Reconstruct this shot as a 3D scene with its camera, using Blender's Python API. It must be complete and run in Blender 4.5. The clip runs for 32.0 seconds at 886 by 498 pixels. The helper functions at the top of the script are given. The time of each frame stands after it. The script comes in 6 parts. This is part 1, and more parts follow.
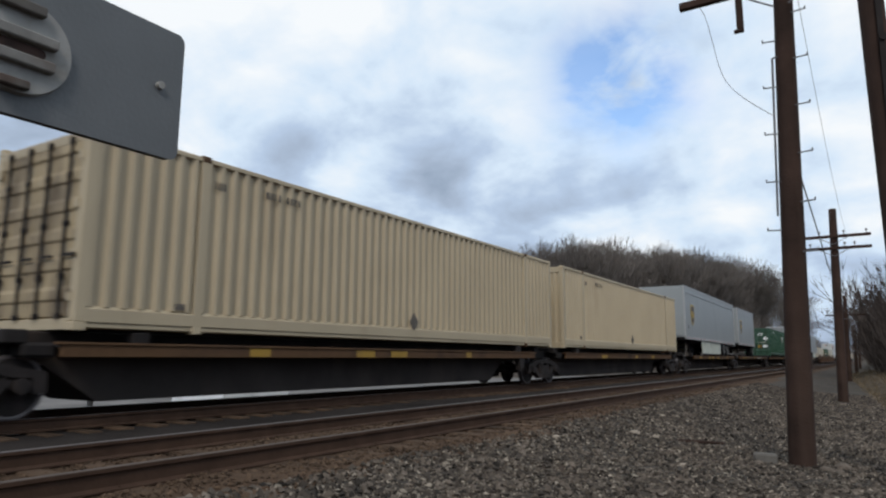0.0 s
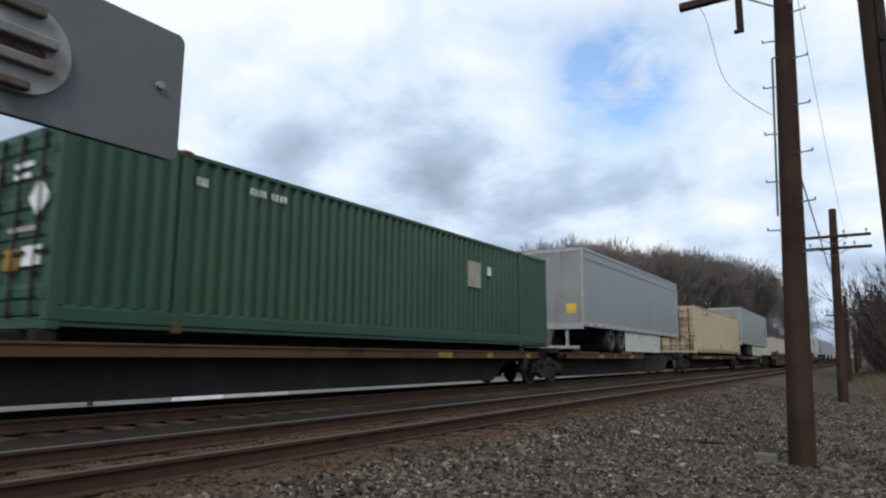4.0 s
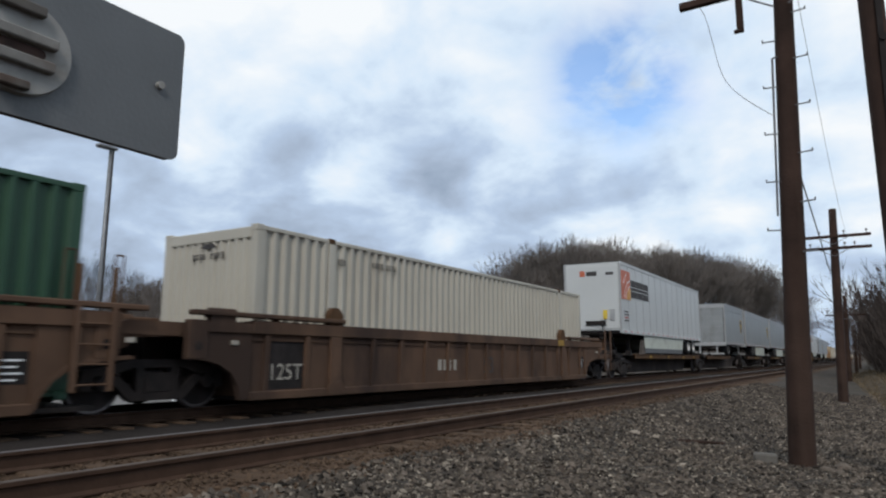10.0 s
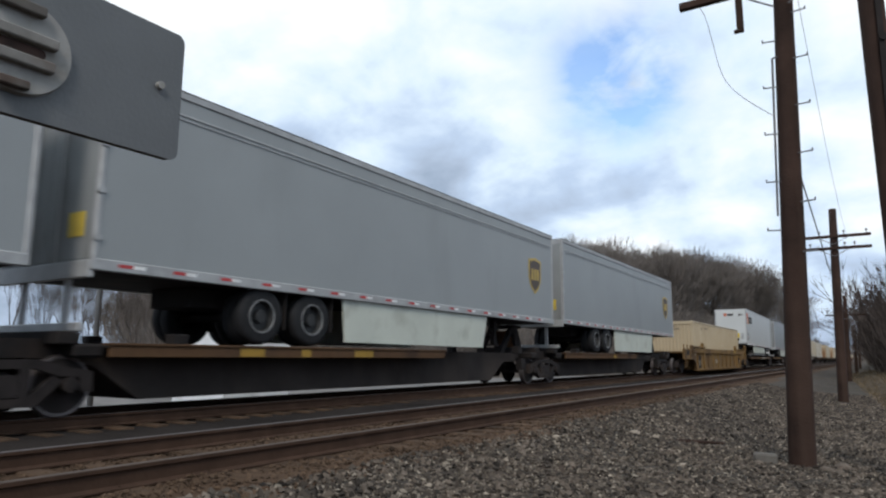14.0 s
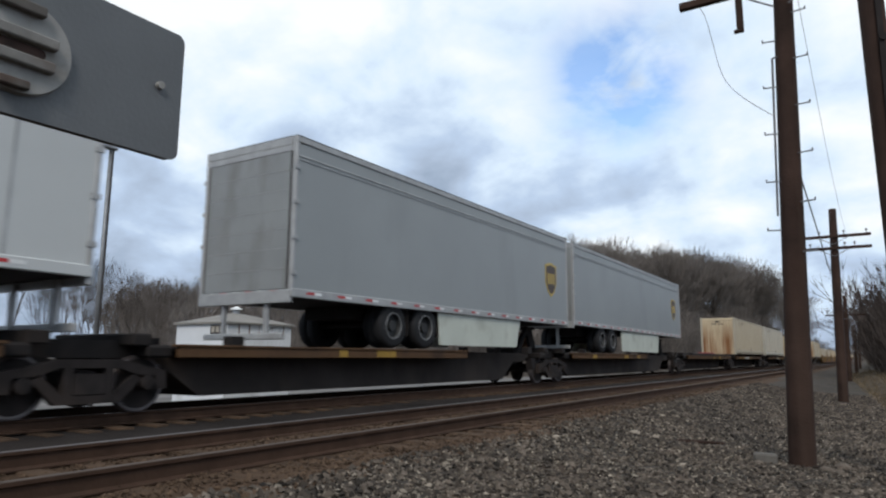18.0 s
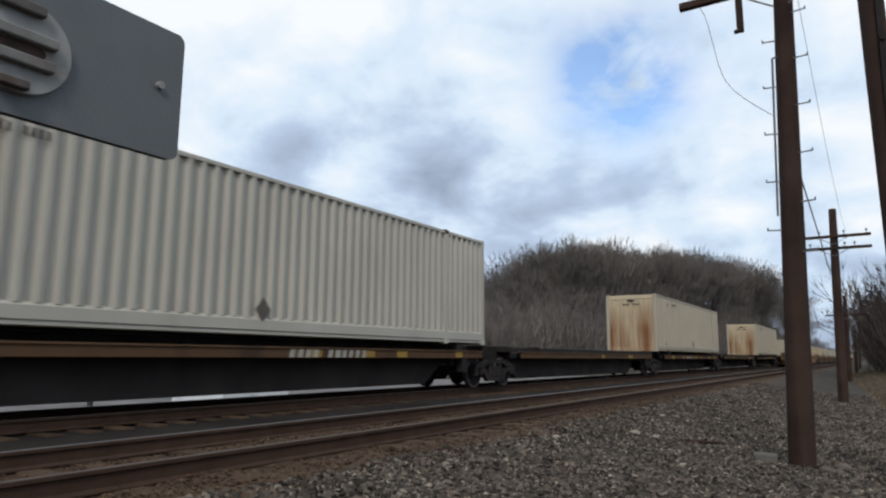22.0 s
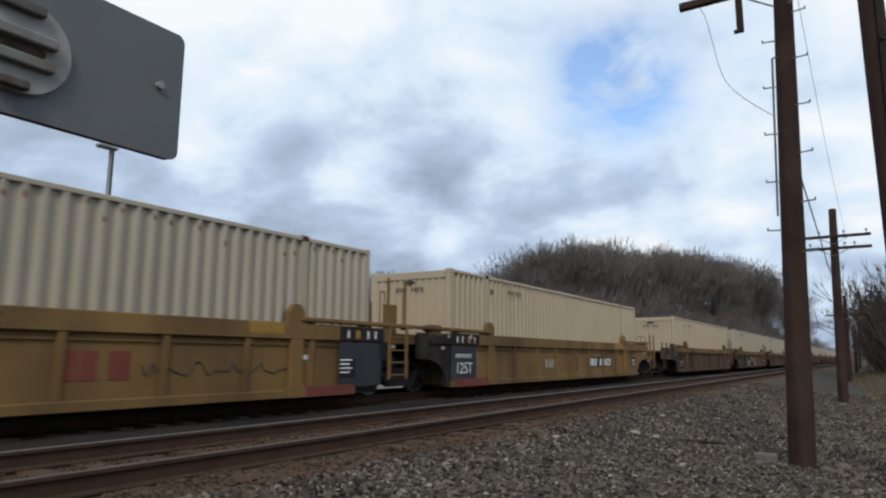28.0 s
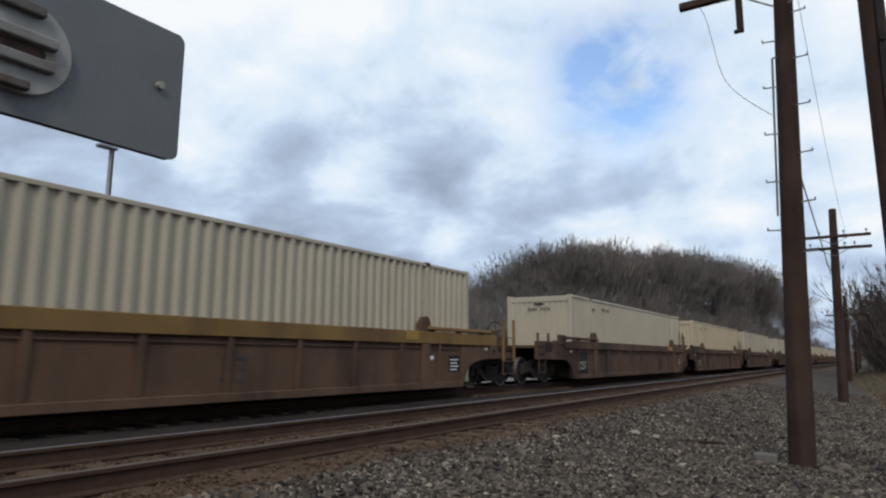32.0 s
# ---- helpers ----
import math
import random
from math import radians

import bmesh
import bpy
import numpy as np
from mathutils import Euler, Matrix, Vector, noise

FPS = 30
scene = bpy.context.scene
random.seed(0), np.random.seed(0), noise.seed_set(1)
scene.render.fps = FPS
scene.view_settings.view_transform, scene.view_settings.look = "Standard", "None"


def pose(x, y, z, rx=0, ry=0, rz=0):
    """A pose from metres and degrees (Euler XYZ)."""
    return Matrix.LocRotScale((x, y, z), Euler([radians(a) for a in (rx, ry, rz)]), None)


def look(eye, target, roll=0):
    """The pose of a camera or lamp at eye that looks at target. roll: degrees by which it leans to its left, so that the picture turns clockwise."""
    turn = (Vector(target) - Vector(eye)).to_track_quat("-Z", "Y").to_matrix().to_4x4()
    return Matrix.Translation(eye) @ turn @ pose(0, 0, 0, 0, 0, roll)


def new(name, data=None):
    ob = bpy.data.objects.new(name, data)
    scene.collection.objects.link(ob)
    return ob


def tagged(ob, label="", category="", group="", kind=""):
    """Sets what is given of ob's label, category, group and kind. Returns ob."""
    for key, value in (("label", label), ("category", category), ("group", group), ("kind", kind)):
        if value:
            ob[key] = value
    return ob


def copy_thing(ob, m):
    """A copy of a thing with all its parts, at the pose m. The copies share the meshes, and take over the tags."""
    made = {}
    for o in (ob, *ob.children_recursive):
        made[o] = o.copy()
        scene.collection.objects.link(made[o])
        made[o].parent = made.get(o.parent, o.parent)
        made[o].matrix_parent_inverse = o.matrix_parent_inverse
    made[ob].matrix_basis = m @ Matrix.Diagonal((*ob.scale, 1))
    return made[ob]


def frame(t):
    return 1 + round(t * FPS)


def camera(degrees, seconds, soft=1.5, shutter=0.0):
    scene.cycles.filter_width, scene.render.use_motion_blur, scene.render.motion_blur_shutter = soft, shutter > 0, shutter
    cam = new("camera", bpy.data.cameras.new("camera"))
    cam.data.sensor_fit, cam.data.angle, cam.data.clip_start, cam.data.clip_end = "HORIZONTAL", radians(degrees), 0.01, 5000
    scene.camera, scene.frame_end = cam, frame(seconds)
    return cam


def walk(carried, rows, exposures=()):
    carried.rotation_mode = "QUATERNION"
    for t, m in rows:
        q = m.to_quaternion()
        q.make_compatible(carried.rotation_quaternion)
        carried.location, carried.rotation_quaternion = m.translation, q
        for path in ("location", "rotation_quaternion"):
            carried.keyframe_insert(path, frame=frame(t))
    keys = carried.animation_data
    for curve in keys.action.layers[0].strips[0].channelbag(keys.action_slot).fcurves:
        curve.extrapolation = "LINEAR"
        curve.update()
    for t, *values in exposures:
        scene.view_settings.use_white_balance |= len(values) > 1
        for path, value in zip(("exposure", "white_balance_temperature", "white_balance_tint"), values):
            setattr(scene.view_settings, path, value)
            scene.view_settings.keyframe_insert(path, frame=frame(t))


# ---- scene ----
cam = camera(66.79, 32.0, 2.2, 0.12)
YAW, TILT, EYE = radians(32.27), radians(9.116), Vector((0.0, 0.0, 0.843))
AHEAD = Vector((-math.sin(YAW) * math.cos(TILT), math.cos(YAW) * math.cos(TILT), math.sin(TILT)))
STAND = look(EYE, EYE + AHEAD, 0.32)
# the clip's camera opens up a little while a grey trailer fills the view
EXPOSED = [(0.0, 0.03), (1.2, 0.03), (2.0, 0.11), (3.0, 0.10), (4.5, 0.10), (6.0, 0.03), (7.0, 0.12), (8.0, 0.03), (11.0, 0.03), (12.5, 0.08), (13.0, 0.15), (14.0, 0.22), (15.8, 0.2), (17.0, 0.03), (18.0, 0.14), (19.0, 0.24), (20.0, 0.06), (21.0, 0.05), (32.0, 0.02)]
walk(cam, [(0.0, STAND), (32.0, STAND)], EXPOSED)

# the train's track and the nearer, empty one; rail heads are at z = 0
TRACK_X, NEAR_X = -10.30, -5.754
GROUND_Z = -0.62


def travelled(t):
    """Metres that the train has come since the start."""
    u = t / 32.0
    return t * (18.7714 - 0.5095 * u + 0.5767 * u * u)


TIMES = [0, 4, 8, 12, 16, 20, 24, 28, 32]
moving = []  # (thing, place along the train, height, tilt)


# ---- light ----
def build_world():
    w = bpy.data.worlds.new("world")
    scene.world = w
    w.use_nodes = True
    n, l = w.node_tree.nodes, w.node_tree.links
    bg = n["Background"]
    sky = n.new("ShaderNodeTexSky")
    sky.sky_type, sky.sun_disc = "NISHITA", False
    sky.sun_elevation, sky.sun_rotation = radians(41), radians(153)
    co = n.new("ShaderNodeTexCoord")
    sep = n.new("ShaderNodeSeparateXYZ")
    l.new(co.outputs["Generated"], sep.inputs[0])

    def mth(op, a, b=None, c=None):
        m = n.new("ShaderNodeMath")
        m.operation = op
        for i, v in enumerate((a, b, c)):
            if v is None:
                continue
            if isinstance(v, (int, float)):
                m.inputs[i].default_value = v
            else:
                l.new(v, m.inputs[i])
        return m.outputs[0]

    up = mth("MAXIMUM", sep.outputs[2], 0.0)
    low = mth("ADD", up, 0.42)
    flat = n.new("ShaderNodeCombineXYZ")
    l.new(mth("DIVIDE", sep.outputs[0], low), flat.inputs[0])
    l.new(mth("DIVIDE", sep.outputs[1], low), flat.inputs[1])

    def clouds(scale, detail, rough, shift, warp=0.4):
        t = n.new("ShaderNodeTexNoise")
        t.inputs["Scale"].default_value = scale
        t.inputs["Detail"].default_value = detail
        t.inputs["Roughness"].default_value = rough
        t.inputs["Distortion"].default_value = warp
        m = n.new("ShaderNodeMapping")
        m.inputs["Location"].default_value = shift
        l.new(flat.outputs[0], m.inputs[0])
        l.new(m.outputs[0], t.inputs["Vector"])
        return t.outputs[0]

    def toward(d, tight):
        v = n.new("ShaderNodeVectorMath")
        v.operation = "DOT_PRODUCT"
        v.inputs[1].default_value = Vector(d).normalized()
        l.new(co.outputs["Generated"], v.inputs[0])
        return mth("POWER", mth("MAXIMUM", v.outputs["Value"], 0.0), tight)

    big = clouds(1.7, 2.5, 0.5, (3.1, 1.7, 0.0), 0.15)
    fine = clouds(4.6, 7.0, 0.52, (0.4, 5.2, 0.0), 0.2)
    shape = mth("ADD", mth("MULTIPLY", big, 0.52), mth("MULTIPLY", fine, 1.08))
    ramp = n.new("ShaderNodeValToRGB")
    e = ramp.color_ramp.elements
    e[0].position, e[0].color = 0.20, (0.30, 0.38, 0.50, 1)
    e[1].position, e[1].color = 0.82, (0.93, 0.968, 1.0, 1)
    for at, c in ((0.34, (0.40, 0.49, 0.63, 1)), (0.47, (0.49, 0.61, 0.79, 1)), (0.61, (0.69, 0.82, 0.965, 1))):
        e.new(at).color = c
    # the cloud is thinner and brighter high up, round the hidden sun, and down the line; a grey bank lies low across the tracks
    glow = mth("MULTIPLY", toward(SUN_GLOW, 30.0), 0.22)
    glow = mth("ADD", glow, mth("MULTIPLY", toward((-0.02, 0.97, 0.24), 9.0), 0.22))
    glow = mth("SUBTRACT", glow, mth("MULTIPLY", toward(GREY_BANK, 22.0), 0.12))
    rise = mth("MULTIPLY_ADD", mth("MINIMUM", up, 0.6), 0.62, -0.20)
    l.new(mth("ADD", mth("SUBTRACT", mth("MULTIPLY", shape, 0.95), 0.27), mth("ADD", glow, rise)), ramp.inputs[0])
    # a hole in the cloud, where the sky is blue
    wisps = clouds(6.5, 5.0, 0.55, (2.3, 4.4, 0.0), 0.25)
    hole = mth("MULTIPLY", toward(BLUE_HOLE, 300.0), mth("MULTIPLY_ADD", mth("ADD", mth("MULTIPLY", fine, 0.5), mth("MULTIPLY", wisps, 0.5)), 9.0, -3.6))
    hole = mth("MINIMUM", mth("MAXIMUM", hole, 0.0), 0.8)
    blue = n.new("ShaderNodeMix")
    blue.data_type = "RGBA"
    blue.blend_type = "MULTIPLY"
    blue.inputs["Factor"].default_value = 1.0
    l.new(sky.outputs[0], blue.inputs[6])
    blue.inputs[7].default_value = (0.15, 0.185, 0.22, 1)
    mix = n.new("ShaderNodeMix")
    mix.data_type = "RGBA"
    l.new(hole, mix.inputs["Factor"])
    l.new(ramp.outputs[0], mix.inputs[6])
    l.new(blue.outputs[2], mix.inputs[7])
    l.new(mix.outputs[2], bg.inputs["Color"])
    bg.inputs["Strength"].default_value = 0.97


def way_through(px, py):
    r = Vector((math.cos(YAW), math.sin(YAW), 0))
    u = r.cross(AHEAD)
    return (AHEAD + r * ((px - 784) / 1189.3) - u * ((py - 441) / 1189.3)).normalized()


SUN_GLOW = Vector((-0.69, 0.579, 0.433))
BLUE_HOLE = way_through(1105, 130)
GREY_BANK = way_through(380, 360)
build_world()
sun = new("sun", bpy.data.lights.new("sun", "SUN"))
sun.data.energy, sun.data.angle, sun.data.color = 1.5, radians(14), (1.0, 0.95, 0.89)
sun.matrix_world = look((15, -30, 29), (0, 0, 0))


# ---- materials ----
def material(name, base, rough=0.6, metal=0.0, vary=0.18, scale=3.0, dirt=None, dirt_amount=0.0, dirt_scale=1.2, streak=1.0, bump=0.0, bump_scale=30.0, spec=0.5, each=0.0, island=0.0, fall=None, coords="Object"):
    """A procedural surface: base colour with two scales of variation, stains of the colour dirt, fine relief, and a tint of its own for each object."""
    m = bpy.data.materials.new(name)
    m.use_nodes = True
    n, l = m.node_tree.nodes, m.node_tree.links
    b = n["Principled BSDF"]
    b.inputs["Roughness"].default_value, b.inputs["Metallic"].default_value = rough, metal
    b.inputs["Specular IOR Level"].default_value = spec
    co = n.new("ShaderNodeTexCoord")

    def noise_tex(s, detail, stretch=1.0):
        t = n.new("ShaderNodeTexNoise")
        t.inputs["Scale"].default_value, t.inputs["Detail"].default_value = s, detail
        mp = n.new("ShaderNodeMapping")
        mp.inputs["Scale"].default_value = (1, 1, stretch)
        l.new(co.outputs[coords], mp.inputs[0])
        l.new(mp.outputs[0], t.inputs["Vector"])
        return t.outputs[0]

    def mixed(a, c, f, mode="MIX"):
        x = n.new("ShaderNodeMix")
        x.data_type, x.blend_type = "RGBA", mode
        for i, v in ((6, a), (7, c)):
            if isinstance(v, tuple):
                x.inputs[i].default_value = (*v, 1)
            else:
                l.new(v, x.inputs[i])
        if isinstance(f, float):
            x.inputs["Factor"].default_value = f
        else:
            l.new(f, x.inputs["Factor"])
        return x.outputs[2]

    def ramp(v, lo, hi, top=1.0):
        r = n.new("ShaderNodeMapRange")
        r.inputs[1].default_value, r.inputs[2].default_value, r.inputs[4].default_value = lo, hi, top
        l.new(v, r.inputs[0])
        return r.outputs[0]

    dark = tuple(c * (1 - vary) for c in base)
    light = tuple(min(1.0, c * (1 + vary)) for c in base)
    col = mixed(dark, light, ramp(noise_tex(scale, 4.0), 0.3, 0.7))
    col = mixed(col, tuple(c * 0.72 for c in base), ramp(noise_tex(scale * 9, 3.0), 0.55, 0.8, vary))
    if dirt:
        stain = ramp(noise_tex(dirt_scale, 6.0, streak), 0.62 - dirt_amount * 0.35, 0.80 - dirt_amount * 0.25, min(1.0, 0.35 + dirt_amount))
        if fall:
            # runs that begin at the first height and are full at the second
            sep = n.new("ShaderNodeSeparateXYZ")
            l.new(co.outputs[coords], sep.inputs[0])
            run = n.new("ShaderNodeMapRange")
            run.inputs[1].default_value, run.inputs[2].default_value = fall
            l.new(sep.outputs[2], run.inputs[0])
            both = n.new("ShaderNodeMath")
            both.operation = "MULTIPLY"
            l.new(stain, both.inputs[0])
            l.new(run.outputs[0], both.inputs[1])
            stain = both.outputs[0]
        col = mixed(col, dirt, stain)
    if each or island:
        info = n.new("ShaderNodeObjectInfo" if each else "ShaderNodeNewGeometry")
        r = n.new("ShaderNodeMapRange")
        r.inputs[3].default_value, r.inputs[4].default_value = 1 - (each or island), 1 + (each or island)
        l.new(info.outputs["Random" if each else "Random Per Island"], r.inputs[0])
        g = n.new("ShaderNodeCombineColor")
        for i in range(3):
            l.new(r.outputs[0], g.inputs[i])
        col = mixed(col, g.outputs[0], 1.0, "MULTIPLY")
    l.new(col, b.inputs["Base Color"])
    if bump:
        k = n.new("ShaderNodeBump")
        k.inputs["Strength"].default_value, k.inputs["Distance"].default_value = bump, 0.02
        l.new(noise_tex(bump_scale, 5.0), k.inputs["Height"])
        l.new(k.outputs[0], b.inputs["Normal"])
    return m


RUST = (0.16, 0.075, 0.035)
GRIME = (0.10, 0.085, 0.07)
M_TAN = material("tan_paint", (0.40, 0.325, 0.215), 0.55, vary=0.06, scale=0.6, dirt=(0.26, 0.19, 0.115), dirt_amount=0.15, dirt_scale=0.9, streak=0.25, each=0.05)
M_CREAM = material("cream_paint", (0.365, 0.318, 0.238), 0.55, vary=0.06, scale=0.6, dirt=(0.28, 0.22, 0.15), dirt_amount=0.15, dirt_scale=0.9, streak=0.25, each=0.06)
M_PALE = material("pale_grey_cream_paint", (0.41, 0.382, 0.320), 0.55, vary=0.07, scale=0.6, dirt=(0.26, 0.22, 0.165), dirt_amount=0.2, dirt_scale=0.9, streak=0.25, each=0.05)
M_RUSTY = material("rust_streaked_cream_paint", (0.50, 0.40, 0.26), 0.65, vary=0.10, scale=0.8, dirt=(0.20, 0.082, 0.024), dirt_amount=0.8, dirt_scale=2.2, streak=0.07, fall=(2.7, 1.1))
M_GREEN = material("green_paint", (0.016, 0.058, 0.029), 0.5, vary=0.15, scale=0.7, dirt=(0.05, 0.065, 0.045), dirt_amount=0.15, dirt_scale=1.0, streak=0.3)
M_TRAILER = material("grey_trailer_skin", (0.262, 0.276, 0.276), 0.45, vary=0.05, scale=0.5, dirt=(0.20, 0.21, 0.205), dirt_amount=0.18, dirt_scale=0.6, streak=0.3, each=0.06)
M_WHITE = material("white_trailer_skin", (0.49, 0.498, 0.485), 0.45, vary=0.05, scale=0.5, dirt=(0.38, 0.37, 0.35), dirt_amount=0.12, dirt_scale=0.7, streak=0.3)
M_ALU = material("weathered_aluminium", (0.36, 0.36, 0.355), 0.5, 0.25, vary=0.15, scale=4.0, dirt=(0.22, 0.21, 0.19), dirt_amount=0.25, dirt_scale=2.0)
M_SKIRT = material("pale_skirt_panel", (0.50, 0.52, 0.45), 0.55, vary=0.08, scale=0.8, dirt=(0.26, 0.25, 0.2), dirt_amount=0.2, dirt_scale=1.4)
M_BLACK = material("grimy_black_steel", (0.019, 0.016, 0.015), 0.85, vary=0.3, scale=2.0, dirt=(0.050, 0.035, 0.027), dirt_amount=0.3, spec=0.2)
M_TRUCK = material("dusty_cast_steel", (0.022, 0.018, 0.017), 0.85, vary=0.3, scale=4.0, dirt=(0.045, 0.033, 0.027), dirt_amount=0.3, bump=0.3, spec=0.2)
M_TYRE = material("tyre_rubber", (0.016, 0.016, 0.017), 0.8, vary=0.2, scale=6.0, spec=0.25)
M_HUB = material("dull_wheel_metal", (0.45, 0.45, 0.44), 0.45, 0.5, vary=0.2, scale=8.0)
M_DECK = material("brown_rusty_deck_edge", (0.100, 0.054, 0.027), 0.85, vary=0.35, scale=1.0, dirt=(0.034, 0.021, 0.015), dirt_amount=0.45, dirt_scale=1.0, spec=0.2)
M_YELLOW = material("worn_yellow_paint", (0.30, 0.175, 0.022), 0.75, vary=0.2, scale=3.0, dirt=(0.08, 0.045, 0.022), dirt_amount=0.35, dirt_scale=3.0)
M_WELL = material("brown_well_car_paint", (0.098, 0.056, 0.035), 0.85, vary=0.25, scale=0.8, dirt=(0.034, 0.021, 0.016), dirt_amount=0.55, dirt_scale=1.0, streak=0.4, each=0.06, spec=0.25)
M_WELLY = material("yellow_well_car_paint", (0.180, 0.105, 0.036), 0.78, vary=0.18, scale=0.8, dirt=(0.075, 0.042, 0.022), dirt_amount=0.48, dirt_scale=0.9, streak=0.4, each=0.08, spec=0.25)
M_PALESTONE = material("pale_ballast_stone", (0.195, 0.165, 0.130), 0.9, vary=0.3, scale=2.0, island=0.55, spec=0.2)
M_RINGGREY = material("dull_grey_rim_edge", (0.17, 0.17, 0.168), 0.5, 0.3, vary=0.2, scale=8.0)
M_STEEL = material("rail_steel", (0.125, 0.108, 0.105), 0.5, 0.5, vary=0.12, scale=3.0)
M_RAIL = material("rusty_rail_side", (0.052, 0.030, 0.020), 0.9, vary=0.2, scale=4.0, bump=0.2, spec=0.15)
M_TIE = material("old_tie_wood", (0.062, 0.040, 0.026), 0.95, vary=0.3, scale=5.0, bump=0.5, each=0.3, spec=0.15)
M_BALLAST = material("ballast_bed", (0.052, 0.044, 0.036), 0.95, vary=0.35, scale=0.8, dirt=(0.060, 0.034, 0.018), dirt_amount=0.35, dirt_scale=0.5, bump=0.9, bump_scale=14.0, spec=0.15)
M_GROUND = material("gravelly_earth", (0.056, 0.047, 0.037), 0.95, vary=0.35, scale=0.35, dirt=(0.078, 0.057, 0.032), dirt_amount=0.35, dirt_scale=0.12, bump=0.8, bump_scale=9.0, spec=0.15)
M_STONE = material("ballast_stone", (0.072, 0.058, 0.046), 0.9, vary=0.3, scale=2.0, island=0.8, spec=0.2)
M_POLE = material("creosoted_pole_wood", (0.040, 0.023, 0.017), 0.9, vary=0.35, scale=2.0, dirt=(0.060, 0.038, 0.028), dirt_amount=0.3, dirt_scale=4.0, streak=0.06, bump=0.5, spec=0.2)
M_SIGN = material("grey_sign_back", (0.108, 0.112, 0.115), 0.6, vary=0.08, scale=4.0, bump=0.1, bump_scale=60)
M_GALV = material("galvanised_steel", (0.42, 0.44, 0.46), 0.45, 0.7, vary=0.12, scale=6.0)
M_WALL = material("white_shed_siding", (0.66, 0.67, 0.68), 0.7, vary=0.06, scale=1.0, dirt=(0.4, 0.38, 0.35), dirt_amount=0.15)
M_ROOF = material("brown_grey_shed_roof", (0.20, 0.185, 0.165), 0.85, vary=0.12, scale=1.5)
M_BARK = material("bare_tree_bark", (0.070, 0.058, 0.050), 0.9, vary=0.3, scale=1.0, each=0.3, spec=0.2)
# the far woods' base colour is lightened to carry the haze over the hill
M_WOODS = material("hazy_winter_woods", (0.135, 0.118, 0.106), 0.95, vary=0.25, scale=0.05, island=0.25, spec=0.15)
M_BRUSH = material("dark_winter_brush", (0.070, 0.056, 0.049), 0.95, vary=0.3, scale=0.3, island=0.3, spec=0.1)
M_WIRE = material("weathered_wire", (0.12, 0.12, 0.13), 0.6)
M_DARKMARK = material("dark_lettering", (0.035, 0.03, 0.028), 0.7)
M_PALEMARK = material("faded_lettering", (0.34, 0.31, 0.26), 0.8, vary=0.2)
M_WHITEMARK = material("white_lettering", (0.72, 0.72, 0.70), 0.6)
M_GOLD = material("gold_emblem", (0.46, 0.32, 0.07), 0.5)
M_BROWN = material("brown_emblem", (0.055, 0.032, 0.018), 0.5)
M_RED = material("red_reflector", (0.42, 0.03, 0.03), 0.4)
M_ORANGE = material("orange_emblem", (0.48, 0.12, 0.055), 0.5)
M_AMBER = material("amber_emblem", (0.55, 0.27, 0.05), 0.5)
M_REDPAINT = material("faded_red_paint", (0.17, 0.030, 0.027), 0.7, vary=0.2, scale=3.0)
M_PALEGOLD = material("faded_yellow_board", (0.30, 0.27, 0.12), 0.7, vary=0.25, scale=5.0)
M_PURPLE = material("dark_blue_emblem", (0.04, 0.035, 0.12), 0.5)
M_DOOR = material("grimy_tan_doors", (0.36, 0.28, 0.17), 0.65, vary=0.15, scale=0.8, dirt=(0.06, 0.040, 0.026), dirt_amount=0.6, dirt_scale=1.3, streak=0.5)
M_RIM = material("dark_wheel_rim", (0.03, 0.03, 0.03), 0.6, 0.3, vary=0.2, scale=8.0)
M_PALEGRAVEL = material("pale_gravel", (0.15, 0.14, 0.132), 0.95, vary=0.25, scale=0.6, bump=0.5, bump_scale=12.0, spec=0.15)
M_HILL = material("leaf_covered_hillside", (0.074, 0.062, 0.053), 0.95, vary=0.35, scale=0.15, dirt=(0.055, 0.048, 0.036), dirt_amount=0.4, dirt_scale=0.08, bump=0.6, bump_scale=2.0, spec=0.1)
M_TEAL = material("teal_spray_paint", (0.03, 0.11, 0.11), 0.7, vary=0.25, scale=3.0)
M_DISC = material("weathered_mount_metal", (0.27, 0.262, 0.245), 0.75, vary=0.15, scale=14.0, dirt=(0.11, 0.085, 0.06), dirt_amount=0.3, dirt_scale=9.0)
M_BAR = material("dull_grey_clamp_bar", (0.175, 0.165, 0.150), 0.8, vary=0.2, scale=14.0, dirt=(0.09, 0.06, 0.045), dirt_amount=0.3, dirt_scale=9.0)
M_DARKRUST = material("dark_rust", (0.050, 0.027, 0.020), 0.9, vary=0.4, scale=20.0)
M_MAST = material("dull_mast_steel", (0.20, 0.205, 0.21), 0.5, 0.4, vary=0.15, scale=5.0)
M_CLAMP = material("brown_stained_clamp", (0.085, 0.074, 0.064), 0.8, vary=0.2, scale=14.0, dirt=(0.06, 0.032, 0.02), dirt_amount=0.35, dirt_scale=10.0)
M_CRIB = material("brown_crib_stone", (0.068, 0.045, 0.030), 0.95, vary=0.3, scale=2.0, island=0.5, spec=0.1)
M_DIRT = material("rust_brown_trackbed", (0.074, 0.047, 0.030), 0.95, vary=0.3, scale=1.2, dirt=(0.036, 0.026, 0.020), dirt_amount=0.3, dirt_scale=0.8, bump=0.9, bump_scale=18.0, spec=0.1)
